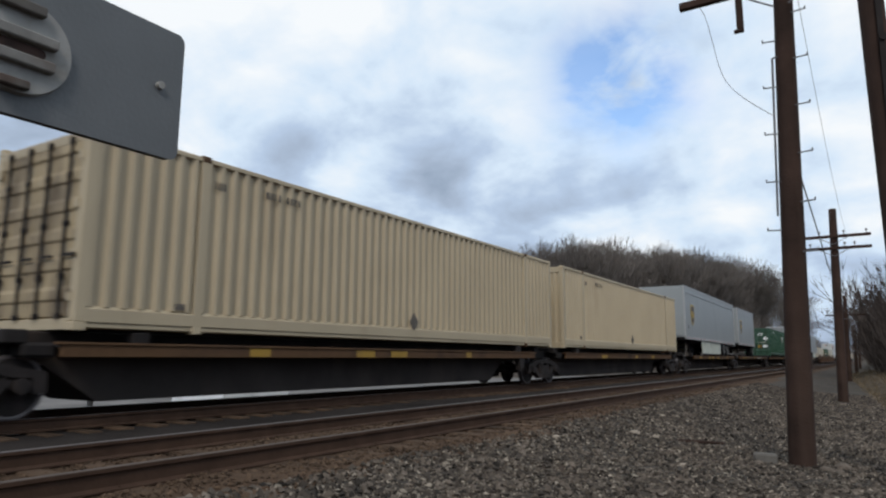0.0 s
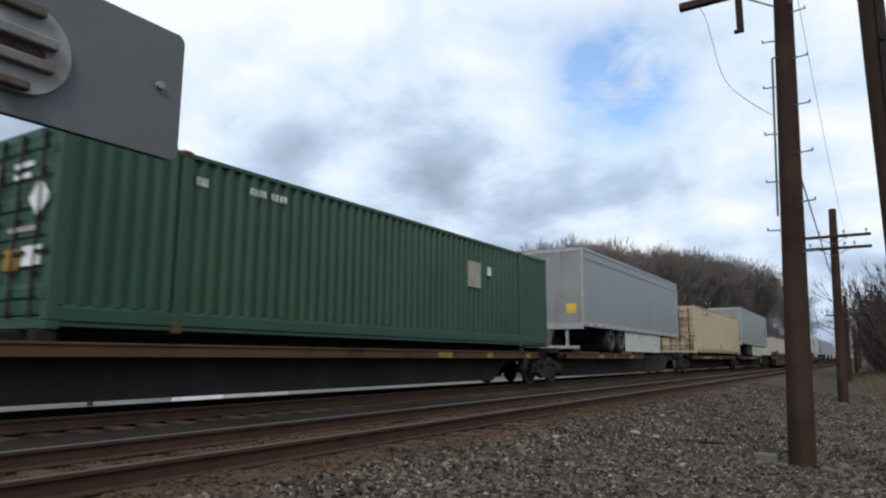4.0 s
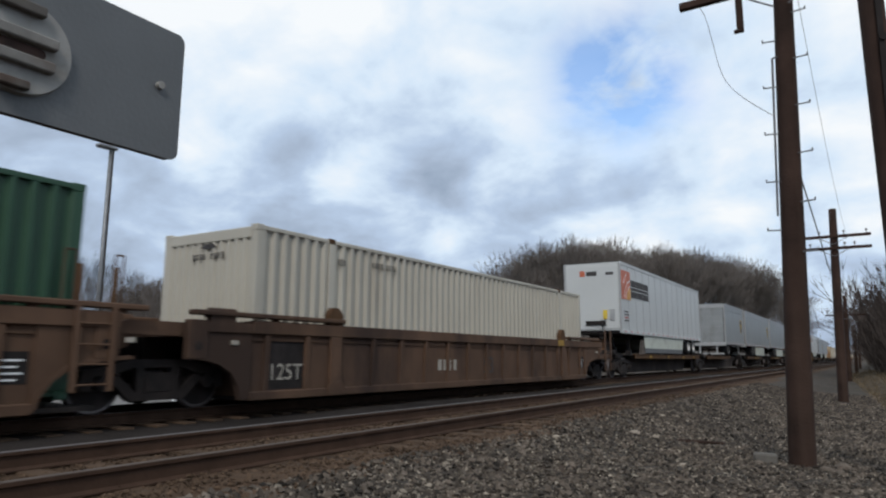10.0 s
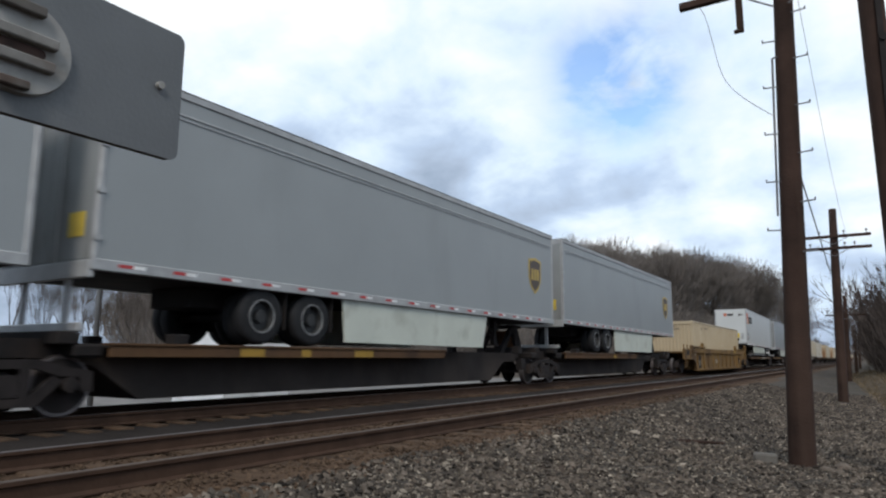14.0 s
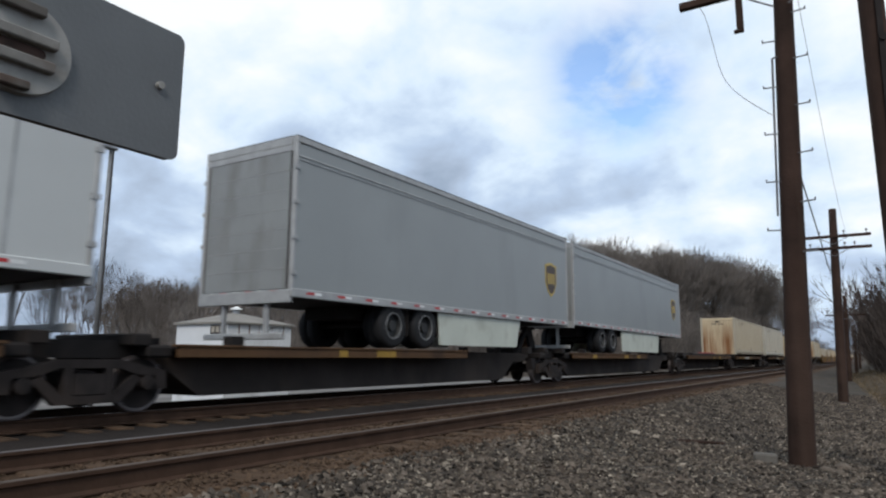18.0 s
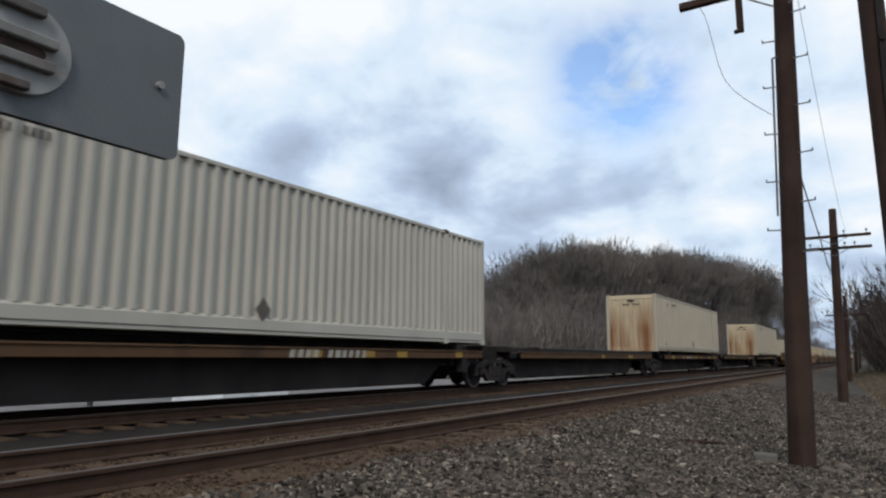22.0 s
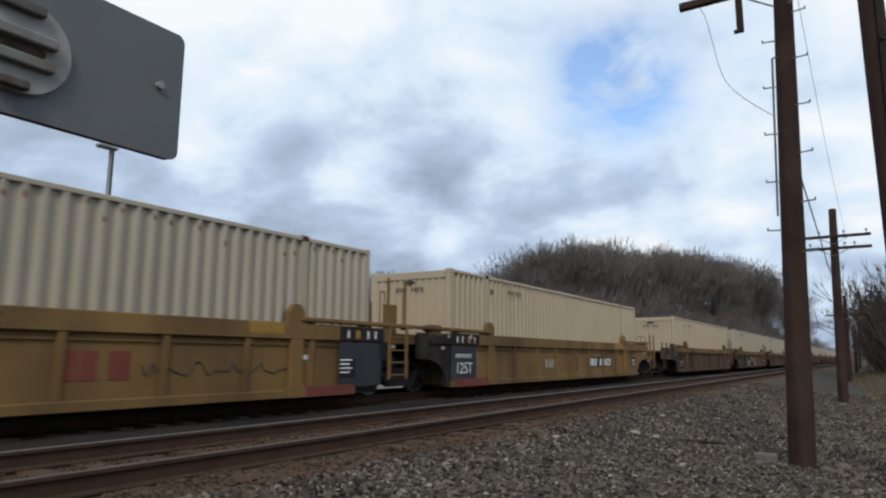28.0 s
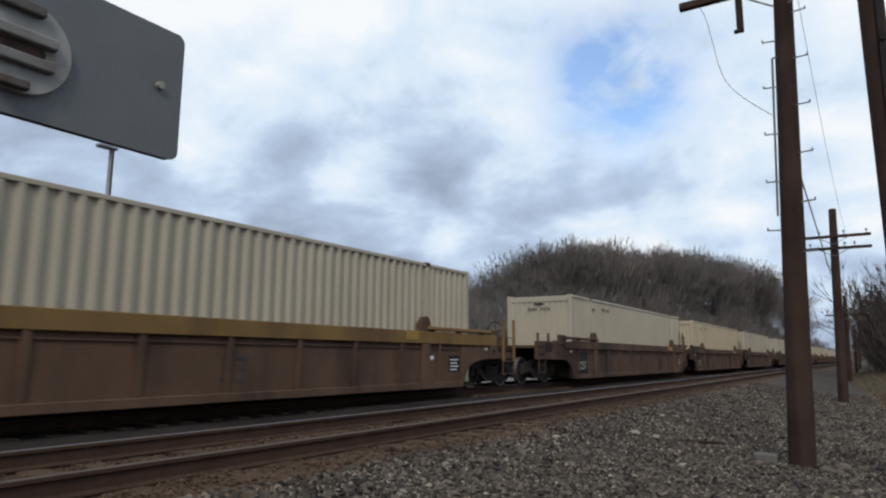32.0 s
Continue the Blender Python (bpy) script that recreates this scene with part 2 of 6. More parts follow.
M_DARKBED = material("dark_ballast", (0.024, 0.020, 0.018), 0.95, vary=0.35, scale=1.0, dirt=(0.042, 0.032, 0.026), dirt_amount=0.25, dirt_scale=0.6, bump=0.9, bump_scale=16.0, spec=0.1)
M_DULLRAIL = material("dull_brown_rail_head", (0.066, 0.047, 0.036), 0.8, 0.0, vary=0.15, scale=3.0)
M_GRASS = material("dead_winter_grass", (0.150, 0.112, 0.070), 0.95, vary=0.3, scale=0.4, island=0.4, spec=0.1)
M_CONCRETE = material("weathered_concrete", (0.115, 0.105, 0.092), 0.9, vary=0.2, scale=6.0, bump=0.4, spec=0.2)
M_ROOFEDGE = material("dark_roof_edge", (0.075, 0.075, 0.072), 0.6, vary=0.15, scale=2.0)
M_SILL = material("dusty_centre_sill", (0.046, 0.038, 0.034), 0.9, vary=0.3, scale=1.0, dirt=(0.078, 0.060, 0.050), dirt_amount=0.35, dirt_scale=0.7, streak=0.5, spec=0.15)
M_RUSTPATCH = material("rust_patch", RUST, 0.9, vary=0.35, scale=4.0)


# ---- helpers for meshes ----
def part(name, bm, mat, parent=None, label="", smooth=False):
    me = bpy.data.meshes.new(name)
    bm.normal_update()
    bm.to_mesh(me)
    bm.free()
    me.materials.append(mat)
    if smooth:
        for f in me.polygons:
            f.use_smooth = True
    ob = new(name, me)
    ob.parent = parent
    if label:
        ob["label"] = label
    return ob


def box(bm, x0, x1, y0, y1, z0, z1, bevel=0.0):
    """A box; with bevel, its long edges are chamfered."""
    x0, x1, y0, y1, z0, z1 = min(x0, x1), max(x0, x1), min(y0, y1), max(y0, y1), min(z0, z1), max(z0, z1)
    m = Matrix.LocRotScale(((x0 + x1) / 2, (y0 + y1) / 2, (z0 + z1) / 2), None, (x1 - x0, y1 - y0, z1 - z0))
    vs = bmesh.ops.create_cube(bm, size=1, matrix=m)["verts"]
    if bevel:
        es = list({e for v in vs for e in v.link_edges})
        bmesh.ops.bevel(bm, geom=es, offset=min(bevel, 0.45 * min(x1 - x0, y1 - y0, z1 - z0)), segments=1, affect="EDGES")
    return bm


def boxed(*a, **k):
    return box(bmesh.new(), *a, **k)


def rod(bm, a, b, r0, r1=None, sides=8):
    """A tapered rod from a to b."""
    a, b = Vector(a), Vector(b)
    q = (b - a).to_track_quat("Z", "Y").to_matrix().to_4x4()
    bmesh.ops.create_cone(bm, cap_ends=True, segments=sides, radius1=r0, radius2=r0 if r1 is None else r1, depth=(b - a).length, matrix=Matrix.Translation((a + b) / 2) @ q)
    return bm


def prism(bm, outline, axis, d0, d1):
    """An outline of (u, v) pairs, drawn out along an axis: x: (y, z), y: (x, z), z: (x, y)."""
    def at(u, v, d):
        return (d, u, v) if axis == "x" else (u, d, v) if axis == "y" else (u, v, d)
    lo = [bm.verts.new(at(u, v, d0)) for u, v in outline]
    hi = [bm.verts.new(at(u, v, d1)) for u, v in outline]
    k = len(outline)
    for i in range(k):
        bm.faces.new((lo[i], lo[(i + 1) % k], hi[(i + 1) % k], hi[i]))
    bm.faces.new(lo[::-1])
    bm.faces.new(hi)
    bmesh.ops.recalc_face_normals(bm, faces=bm.faces)
    return bm


def empty(name, m=None):
    ob = new(name)
    ob.empty_display_size = 0.3
    if m is not None:
        ob.matrix_basis = m
    return ob


def ride(ob, s, z, tilt=0.0):
    """Puts a thing on the train, its leading end s metres along it; tilt: degrees by which its trailing end is raised."""
    ob.matrix_basis = pose(TRACK_X, s, z, tilt)
    moving.append((ob, s, z, tilt))
    return ob


# ---- ground and setting ----
BED = [(-14.6, -0.80), (-13.2, -0.55), (-12.0, -0.25), (-11.7, -0.21), (-8.9, -0.21), (-8.0, -0.25), (-7.1, -0.19), (-4.35, -0.188), (-4.0, -0.25), (-3.0, -0.45), (-2.0, -0.57), (-0.6, -0.63), (1.2, -0.66), (3.5, -0.70), (6.0, -0.74)]


def bed_z(x):
    for (xa, za), (xb, zb) in zip(BED, BED[1:]):
        if xa <= x <= xb:
            return za + (zb - za) * (x - xa) / (xb - xa)
    return GROUND_Z


def smooth(v):
    v = min(1.0, max(0.0, v))
    return v * v * (3 - 2 * v)


def bank(x, y):
    """A low grassy bank that sets in beside the pole line."""
    edge = max(-1.7, 0.9 - 0.05 * (y - 10))
    return 0.42 * smooth((x - edge) / 1.6) * smooth((y - 13) / 9) + 0.5 * smooth((x - 3.0) / 6) * smooth((y - 5) / 20)


def bed_top(x, y):
    return bed_z(x) + bank(x, y) + 0.025 * noise.noise((x * 1.7, y * 1.7, 0)) + 0.035 * noise.noise((x * 0.4, y * 0.4, 7))


HILL = [(-30, 300, 0), (1, 480, 0), (3.0, 400, 0), (3.4, 371, 0), (3.8, 341, 7.2), (4.9, 273, 9.9), (5.9, 229, 9.8), (7.0, 212, 12.0), (8.2, 196, 13.7), (9.4, 182, 13.9), (12.8, 154, 10.9), (14.3, 146, 11.7), (17.2, 134, 9.0), (19.5, 125, 9.4), (21.8, 121, 9.1), (24.2, 117, 7.5), (25.7, 114, 5.0), (27.6, 112, 6.3), (29.5, 110, 5.7), (31.5, 108, 3.8), (36.3, 105, 4.3), (38.3, 104, 5.8), (39.7, 103, 6.7), (41.1, 102, 5.5), (43.5, 101, 3.9), (48.1, 99, 4.2), (52.4, 98, 3.2), (54.6, 97, 3.3), (56.2, 96, 2.6), (58.0, 95, 0), (60.0, 94, 0), (70.0, 91, 0), (120, 85, 0), (200, 85, 0)]
# how steeply one looks up to the tree tops, in the direction of so many degrees left of the line
SKYLINE = [(-30, 0.02), (3.0, 0.02), (3.4, 0.022), (3.8, 0.048), (4.9, 0.07), (5.9, 0.095), (7.0, 0.113), (8.2, 0.126), (9.4, 0.137), (12.8, 0.142), (14.3, 0.155), (17.2, 0.149), (19.5, 0.163), (21.8, 0.166), (24.2, 0.158), (25.7, 0.139), (27.6, 0.129), (29.5, 0.125), (31.5, 0.11), (36.3, 0.119), (38.3, 0.134), (39.7, 0.144), (41.1, 0.133), (43.5, 0.119), (48.1, 0.124), (52.4, 0.116), (54.6, 0.118), (56.2, 0.112), (58.0, 0.085), (60.0, 0.07), (70.0, 0.068), (120, 0.06), (200, 0.06)]


def skyline(a):
    for (a0, e0), (a1, e1) in zip(SKYLINE, SKYLINE[1:]):
        if a0 <= a <= a1:
            return e0 + (e1 - e0) * (a - a0) / (a1 - a0)
    return 0.02


def hill(a):
    """Distance and height of the wooded crest in the direction a, degrees left of the line."""
    for (a0, r0, h0), (a1, r1, h1) in zip(HILL, HILL[1:]):
        if a0 <= a <= a1:
            f = (a - a0) / (a1 - a0)
            return r0 + (r1 - r0) * f, h0 + (h1 - h0) * f
    return 300.0, 0.0


def land_z(x, y):
    """Flat along the line; beyond the tracks a wooded hill rises."""
    r = math.hypot(x, y)
    z = -0.72 - 0.28 * smooth((-x - 13) / 3)
    if x < -14:
        crest, top = hill(math.degrees(math.atan2(-x, y)))
        z += (top + 1.0) * smooth((r - crest + 48) / 48) * smooth((-x - 14) / 9)
    z += bank(x, y) if x > -3 else 0.0
    if x > 12:
        z += 3.0 * smooth((x - 14) / 40)
    return z + 0.10 * noise.noise((x * 0.08, y * 0.08, 0.3)) * min(1.0, r / 20)


def build_ground():
    bm = bmesh.new()
    rings = [0.0] + [0.8 * 1.06 ** i for i in range(148)]
    steps = 240
    rows = []
    for r in rings[1:]:
        row = []
        for k in range(steps):
            a = 2 * math.pi * k / steps
            x, y = r * math.sin(a), r * math.cos(a)
            row.append(bm.verts.new((x, y, land_z(x, y) if r < 700 else 6.0 - 2.0 * (r > 1500))))
        rows.append(row)
    c = bm.verts.new((0, 0, land_z(0, 0)))
    for k in range(steps):
        bm.faces.new((c, rows[0][(k + 1) % steps], rows[0][k]))
    for ra, rb in zip(rows, rows[1:]):
        for k in range(steps):
            j = (k + 1) % steps
            bm.faces.new((ra[k], ra[j], rb[j], rb[k]))
    ob = part("ground", bm, M_GROUND, smooth=True)
    ob.data.materials.append(M_HILL)
    ob.data.materials.append(M_PALEGRAVEL)
    for f in ob.data.polygons:
        c = f.center
        w = 2.0 * noise.noise((c.x * 0.15, c.y * 0.15, 5))
        if c.x < -14 and math.hypot(c.x, c.y) > hill(math.degrees(math.atan2(-c.x, c.y)))[0] - 52 + w:
            f.material_index = 1
        elif -34 + w < c.x < -14.5 and c.y > -60:
            f.material_index = 2
        elif c.x > 9 + w:
            f.material_index = 1
    tagged(ob, "gravelly brown winter ground rising to a wooded hill", "ground", kind="structure")


def build_bed():
    ys = [-30 + 0.5 * i for i in range(140)] + [40 + 6 * i for i in range(110)]
    xs = []
    for (xa, _), (xb, _) in zip(BED, BED[1:]):
        k = max(1, int((xb - xa) / 0.3))
        xs += [xa + (xb - xa) * i / k for i in range(k)]
    xs.append(BED[-1][0])
    bm = bmesh.new()
    grid = []
    for y in ys:
        row = []
        for i, x in enumerate(xs):
            edge = i in (0, len(xs) - 1)
            row.append(bm.verts.new((x, y, bed_z(x) - 0.25 if edge else bed_top(x, y))))
        grid.append(row)
    for a, b in zip(grid, grid[1:]):
        for i in range(len(xs) - 1):
            bm.faces.new((a[i], a[i + 1], b[i + 1], b[i]))
    ob = part("ballast_bed", bm, M_BALLAST, smooth=True)
    ob.data.materials.append(M_DIRT)
    ob.data.materials.append(M_GROUND)
    ob.data.materials.append(M_DARKBED)
    # brown trackbed on the near track, darker ballast from there to beyond the train
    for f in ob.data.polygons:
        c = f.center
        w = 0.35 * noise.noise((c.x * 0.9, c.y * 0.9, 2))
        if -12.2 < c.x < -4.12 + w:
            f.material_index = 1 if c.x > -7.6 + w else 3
        elif c.x > max(-2.2, 0.1 - 0.05 * (c.y - 10)) + 2 * w:
            f.material_index = 2
    tagged(ob, "grey-brown crushed stone ballast under two railway tracks", "ballast", kind="structure")


build_ground()
build_bed()


def rail_mesh(y0, y1):
    """One rail: foot, web and head, drawn out along the track; the worn top is a strip of its own."""
    bm = bmesh.new()
    prism(bm, [(-0.075, -0.175), (0.075, -0.175), (0.075, -0.162), (0.014, -0.145), (0.012, -0.048), (0.036, -0.036), (0.036, -0.006), (-0.036, -0.006), (-0.036, -0.036), (-0.012, -0.048), (-0.014, -0.145), (-0.075, -0.162)], "y", y0, y1)
    return bm


def build_track(name, x, label):
    t = tagged(empty(name, Matrix.Translation((x, 0, 0))), label, "railway track", kind="structure")
    for sx in (-0.7175 - 0.036, 0.7175 + 0.036):
        r = part("rail", rail_mesh(-40, 700), M_RAIL, t, "rusty rail side")
        r.location = (sx, 0, 0)
        dull = x > -8 and sx > 0
        part("rail_head", prism(bmesh.new(), [(-0.033, -0.0055), (0.033, -0.0055), (0.022, 0.0), (-0.022, 0.0)], "y", -40, 700), M_DULLRAIL if dull else M_STEEL, r, "dull brown rail head" if dull else "polished rail head")
    return t


near_track = build_track("track_near", NEAR_X, "empty railway track with rusty rails on wooden ties")
far_track = build_track("track_far", TRACK_X, "railway track on which the freight train runs")


def build_poles():
    def pole(x, y, top, r0, r1, lean, name="utility_pole", label="dark creosoted wooden line pole"):
        p = tagged(empty(name, Matrix.Translation((x, y, GROUND_Z - 0.15))), label, "utility pole", "line poles")
        bm = bmesh.new()
        n = 10
        prev = None
        for k in range(n + 1):
            f = k / n
            c = Vector((lean * f * (top + 0.8), 0, f * (top + 0.8)))
            r = r0 + (r1 - r0) * f
            ring = [bm.verts.new(c + Vector((math.cos(a) * r, math.sin(a) * r, 0)) * (1 + 0.03 * noise.noise((a, f * 9, x + y)))) for a in [i * math.pi / 8 for i in range(16)]]
            if prev:
                for i in range(16):
                    bm.faces.new((prev[i], prev[(i + 1) % 16], ring[(i + 1) % 16], ring[i]))
            prev = ring
        bm.faces.new(prev)
        part("shaft", bm, M_POLE, p, smooth=True)
        return p

    def insulator(p, x, z):
        bm = rod(bmesh.new(), (x, -0.09, z), (x, -0.09, z + 0.10), 0.014)
        rod(bm, (x, -0.09, z + 0.10), (x, -0.09, z + 0.16), 0.045, 0.028, 10)
        part("insulator", bm, M_WIRE, p)

    # the nearest pole: one arm high up, an iron drop bracket, climbing steps and a conduit
    p = pole(-0.935, 10.84, 7.6, 0.180, 0.125, 0.031, label="dark wooden line pole with crossarm and climbing steps")
    zo = -(GROUND_Z - 0.15)
    arm = part("crossarm", boxed(-1.27, 1.75, -0.20, -0.09, 6.43 + zo, 6.55 + zo, 0.01), M_POLE, p)
    part("bracket", boxed(-0.43, -0.33, -0.22, -0.15, 5.86 + zo, 6.43 + zo, 0.01), M_POLE, p, "dark iron drop bracket")
    part("bracket_foot", boxed(-0.47, -0.33, -0.22, -0.15, 5.82 + zo, 5.86 + zo), M_POLE, p)
    for sx in (-1, 1):
        part("brace", rod(bmesh.new(), (0.2 + sx * 0.10, -0.2, 6.10 + zo), (0.2 + sx * 0.62, -0.2, 6.43 + zo), 0.014), M_WIRE, p)
    for k in range(6):
        for sx, z in ((-1, 2.687 + k * 0.726), (1, 2.352 + k * 0.728)):
            z += zo
            x = 0.031 * z
            r = 0.17 - 0.055 * z / 8
            bm = rod(bmesh.new(), (x + sx * (r - 0.02), -0.1, z), (x + sx * (r + 0.17), -0.1, z + 0.01), 0.011, sides=6)
            rod(bm, (x + sx * (r + 0.165), -0.1, z), (x + sx * (r + 0.17), -0.1, z + 0.05), 0.011, sides=6)
            part("step", bm, M_WIRE, p, "bent steel climbing step")
    bm = rod(bmesh.new(), (-0.06, -0.12, 2.9 + zo), (0.02, -0.12, 5.31 + zo), 0.016, sides=6)
    rod(bm, (0.02, -0.12, 5.31 + zo), (0.09, -0.12, 5.33 + zo), 0.016, sides=6)
    part("conduit", bm, M_WIRE, p, "thin dark conduit pipe")

    # the row goes on beside the line
    for x, y, top, arms in ((-0.94, 27.02, 6.05, (5.08, 4.66)), (-1.36, 52.0, 5.0, (3.72,)), (-1.34, 76.0, 4.1, ()), (-1.5, 112.0, 4.2, (3.6,))):
        q = pole(x, y, top, 0.17, 0.12, 0.024)
        for z in arms:
            part("crossarm", boxed(-1.05, 1.25, -0.19, -0.10, z + zo - 0.05, z + zo + 0.05, 0.01), M_POLE, q)
            for k, x in enumerate((-0.95, -0.6, -0.3, 0.45, 0.75, 1.12)):
                if (k + int(z * 10)) % 3:
                    insulator(q, x, z + zo + 0.05)
            for sx in (-1, 1):
                part("brace", rod(bmesh.new(), (0.12, -0.16, z + zo - 0.28), (0.12 + sx * 0.45, -0.16, z + zo - 0.04), 0.012, sides=6), M_WIRE, q)
    q = pole(0.455, 10.44, 8.4, 0.165, 0.15, -0.012, label="dark wooden pole with a cable guard strip")
    part("cable_guard", boxed(-0.035, 0.03, -0.20, -0.155, 2.0 + zo, 7.6 + zo), M_TRUCK, q, "grey cable guard strip")
    rod_bm = rod(bmesh.new(), (0.02, -0.2, 5.1 + zo), (0.02, -0.23, 5.1 + zo), 0.05)
    part("guard_clip", rod_bm, M_TRUCK, q)

    def wire(pts, r=0.008, label="slack thin wire hanging from the line pole"):
        cu = bpy.data.curves.new("wire", "CURVE")
        cu.dimensions, cu.bevel_depth, cu.bevel_resolution = "3D", r, 1
        s = cu.splines.new("NURBS")
        s.points.add(len(pts) - 1)
        for a, b in zip(s.points, pts):
            a.co = (*b, 1)
        s.use_endpoint_u, s.order_u = True, 3
        ob = new("wire", cu)
        cu.materials.append(M_WIRE)
        tagged(ob, label, "wire")
    wire([(-1.98, 10.7, 6.57), (-1.83, 10.7, 6.33), (-1.74, 10.7, 5.80), (-1.63, 10.7, 5.15), (-1.36, 10.7, 4.76), (-0.96, 10.7, 4.42)], 0.005)
    wire([(-0.72, 10.9, 3.72), (-0.74, 17.0, 3.35), (-0.86, 23.0, 3.40), (-0.95, 26.9, 3.70)], 0.012, "slack cable between two line poles")
    wire([(-0.55, 10.9, 6.6), (-0.45, 19.0, 4.6), (-0.42, 26.9, 5.2)], 0.004)


build_poles()


def build_sign():
    """A plate that stands parallel to the track, its round mounting disc and clamp bars on the side that is seen."""
    s = tagged(empty("sign_plate", Matrix.Translation((-2.0, 0.36, -0.75))), "grey metal sign plate with round mount and bolt heads", "sign")
    z0, z1, y1, r = 2.262, 2.722, 1.062, 0.03
    out = []
    for cy, cz, a0 in ((y1 - r, z1 - r, 0), (r, z1 - r, 90), (r, z0 + r, 180), (y1 - r, z0 + r, 270)):
        for k in range(6):
            a = radians(a0 + k * 18)
            out.append((cy + r * math.cos(a), cz + r * math.sin(a)))
    part("plate", prism(bmesh.new(), out, "x", -0.006, 0.0), M_SIGN, s)
    cy, cz = 0.522, 2.465
    part("mount_disc", rod(bmesh.new(), (0.001, cy, cz), (0.020, cy, cz), 0.144, 0.140, 48), M_DISC, s, "pale weathered round mounting disc")
    for z0b, z1b, a, b, m in ((0.096, 0.128, -0.09, 0.048, M_CLAMP), (0.010, 0.042, -0.13, 0.090, M_BAR), (-0.062, -0.030, -0.13, 0.086, M_BAR), (-0.134, -0.108, -0.06, 0.022, M_CLAMP)):
        part("clamp_bar", boxed(0.020, 0.046, cy + a, cy + b, cz + z0b, cz + z1b, 0.004), m, s, "brown-stained clamp bar" if m is M_CLAMP else "grey clamp bar")
    part("slot", boxed(0.0202, 0.024, cy - 0.12, cy + 0.045, cz - 0.026, cz + 0.006), M_DARKRUST, s, "dark rust-stained slot")
    part("slot_end", rod(bmesh.new(), (0.0202, cy + 0.048, cz - 0.010), (0.0238, cy + 0.048, cz - 0.010), 0.016, sides=16), M_DARKRUST, s)
    # added dark strip: the shade along the plate's lower edge, put into colour
    part("back_flange", boxed(-0.03, -0.0065, 0.03, y1 - 0.03, z0 + 0.001, z0 + 0.012), M_DARKMARK, s, "dark strip added for the plate's shaded lower edge")
    bm = rod(bmesh.new(), (0.0, 0.972, 2.508), (0.016, 0.972, 2.508), 0.0145, 0.0135, 12)
    part("bolt", bm, M_DISC, s, "pale round bolt head")
    part("bolt", rod(bmesh.new(), (0.0, 0.09, 2.508), (0.016, 0.09, 2.508), 0.0145, 0.0135, 12), M_GALV, s, "bright round bolt head")
    part("post", rod(bmesh.new(), (-0.065, 0.20, 0.0), (-0.065, 0.20, 2.70), 0.05, sides=20), M_GALV, s, "galvanised sign post")
    part("post_clamp", boxed(-0.12, -0.0065, 0.13, 0.27, 2.45, 2.51), M_GALV, s)


build_sign()


def build_mast():
    m = tagged(empty("slim_mast", Matrix.Translation((-18.0, 10.64, -0.97))), "slim galvanised mast beyond the tracks", "mast")
    part("shaft", rod(bmesh.new(), (0, 0, 0), (0, 0, 8.2), 0.062, 0.055, 14), M_MAST, m, smooth=True)
    # dark rod added along the shaft to paint the mast's shaded side
    part("cable", rod(bmesh.new(), (0.06, 0.045, 0.2), (0.055, 0.04, 7.6), 0.026, sides=8), M_DARKMARK, m, "dark rod added for the mast's shaded side")
    part("top_bracket", boxed(-0.12, 0.12, -0.42, 0.16, 7.62, 7.72, 0.03), M_MAST, m)


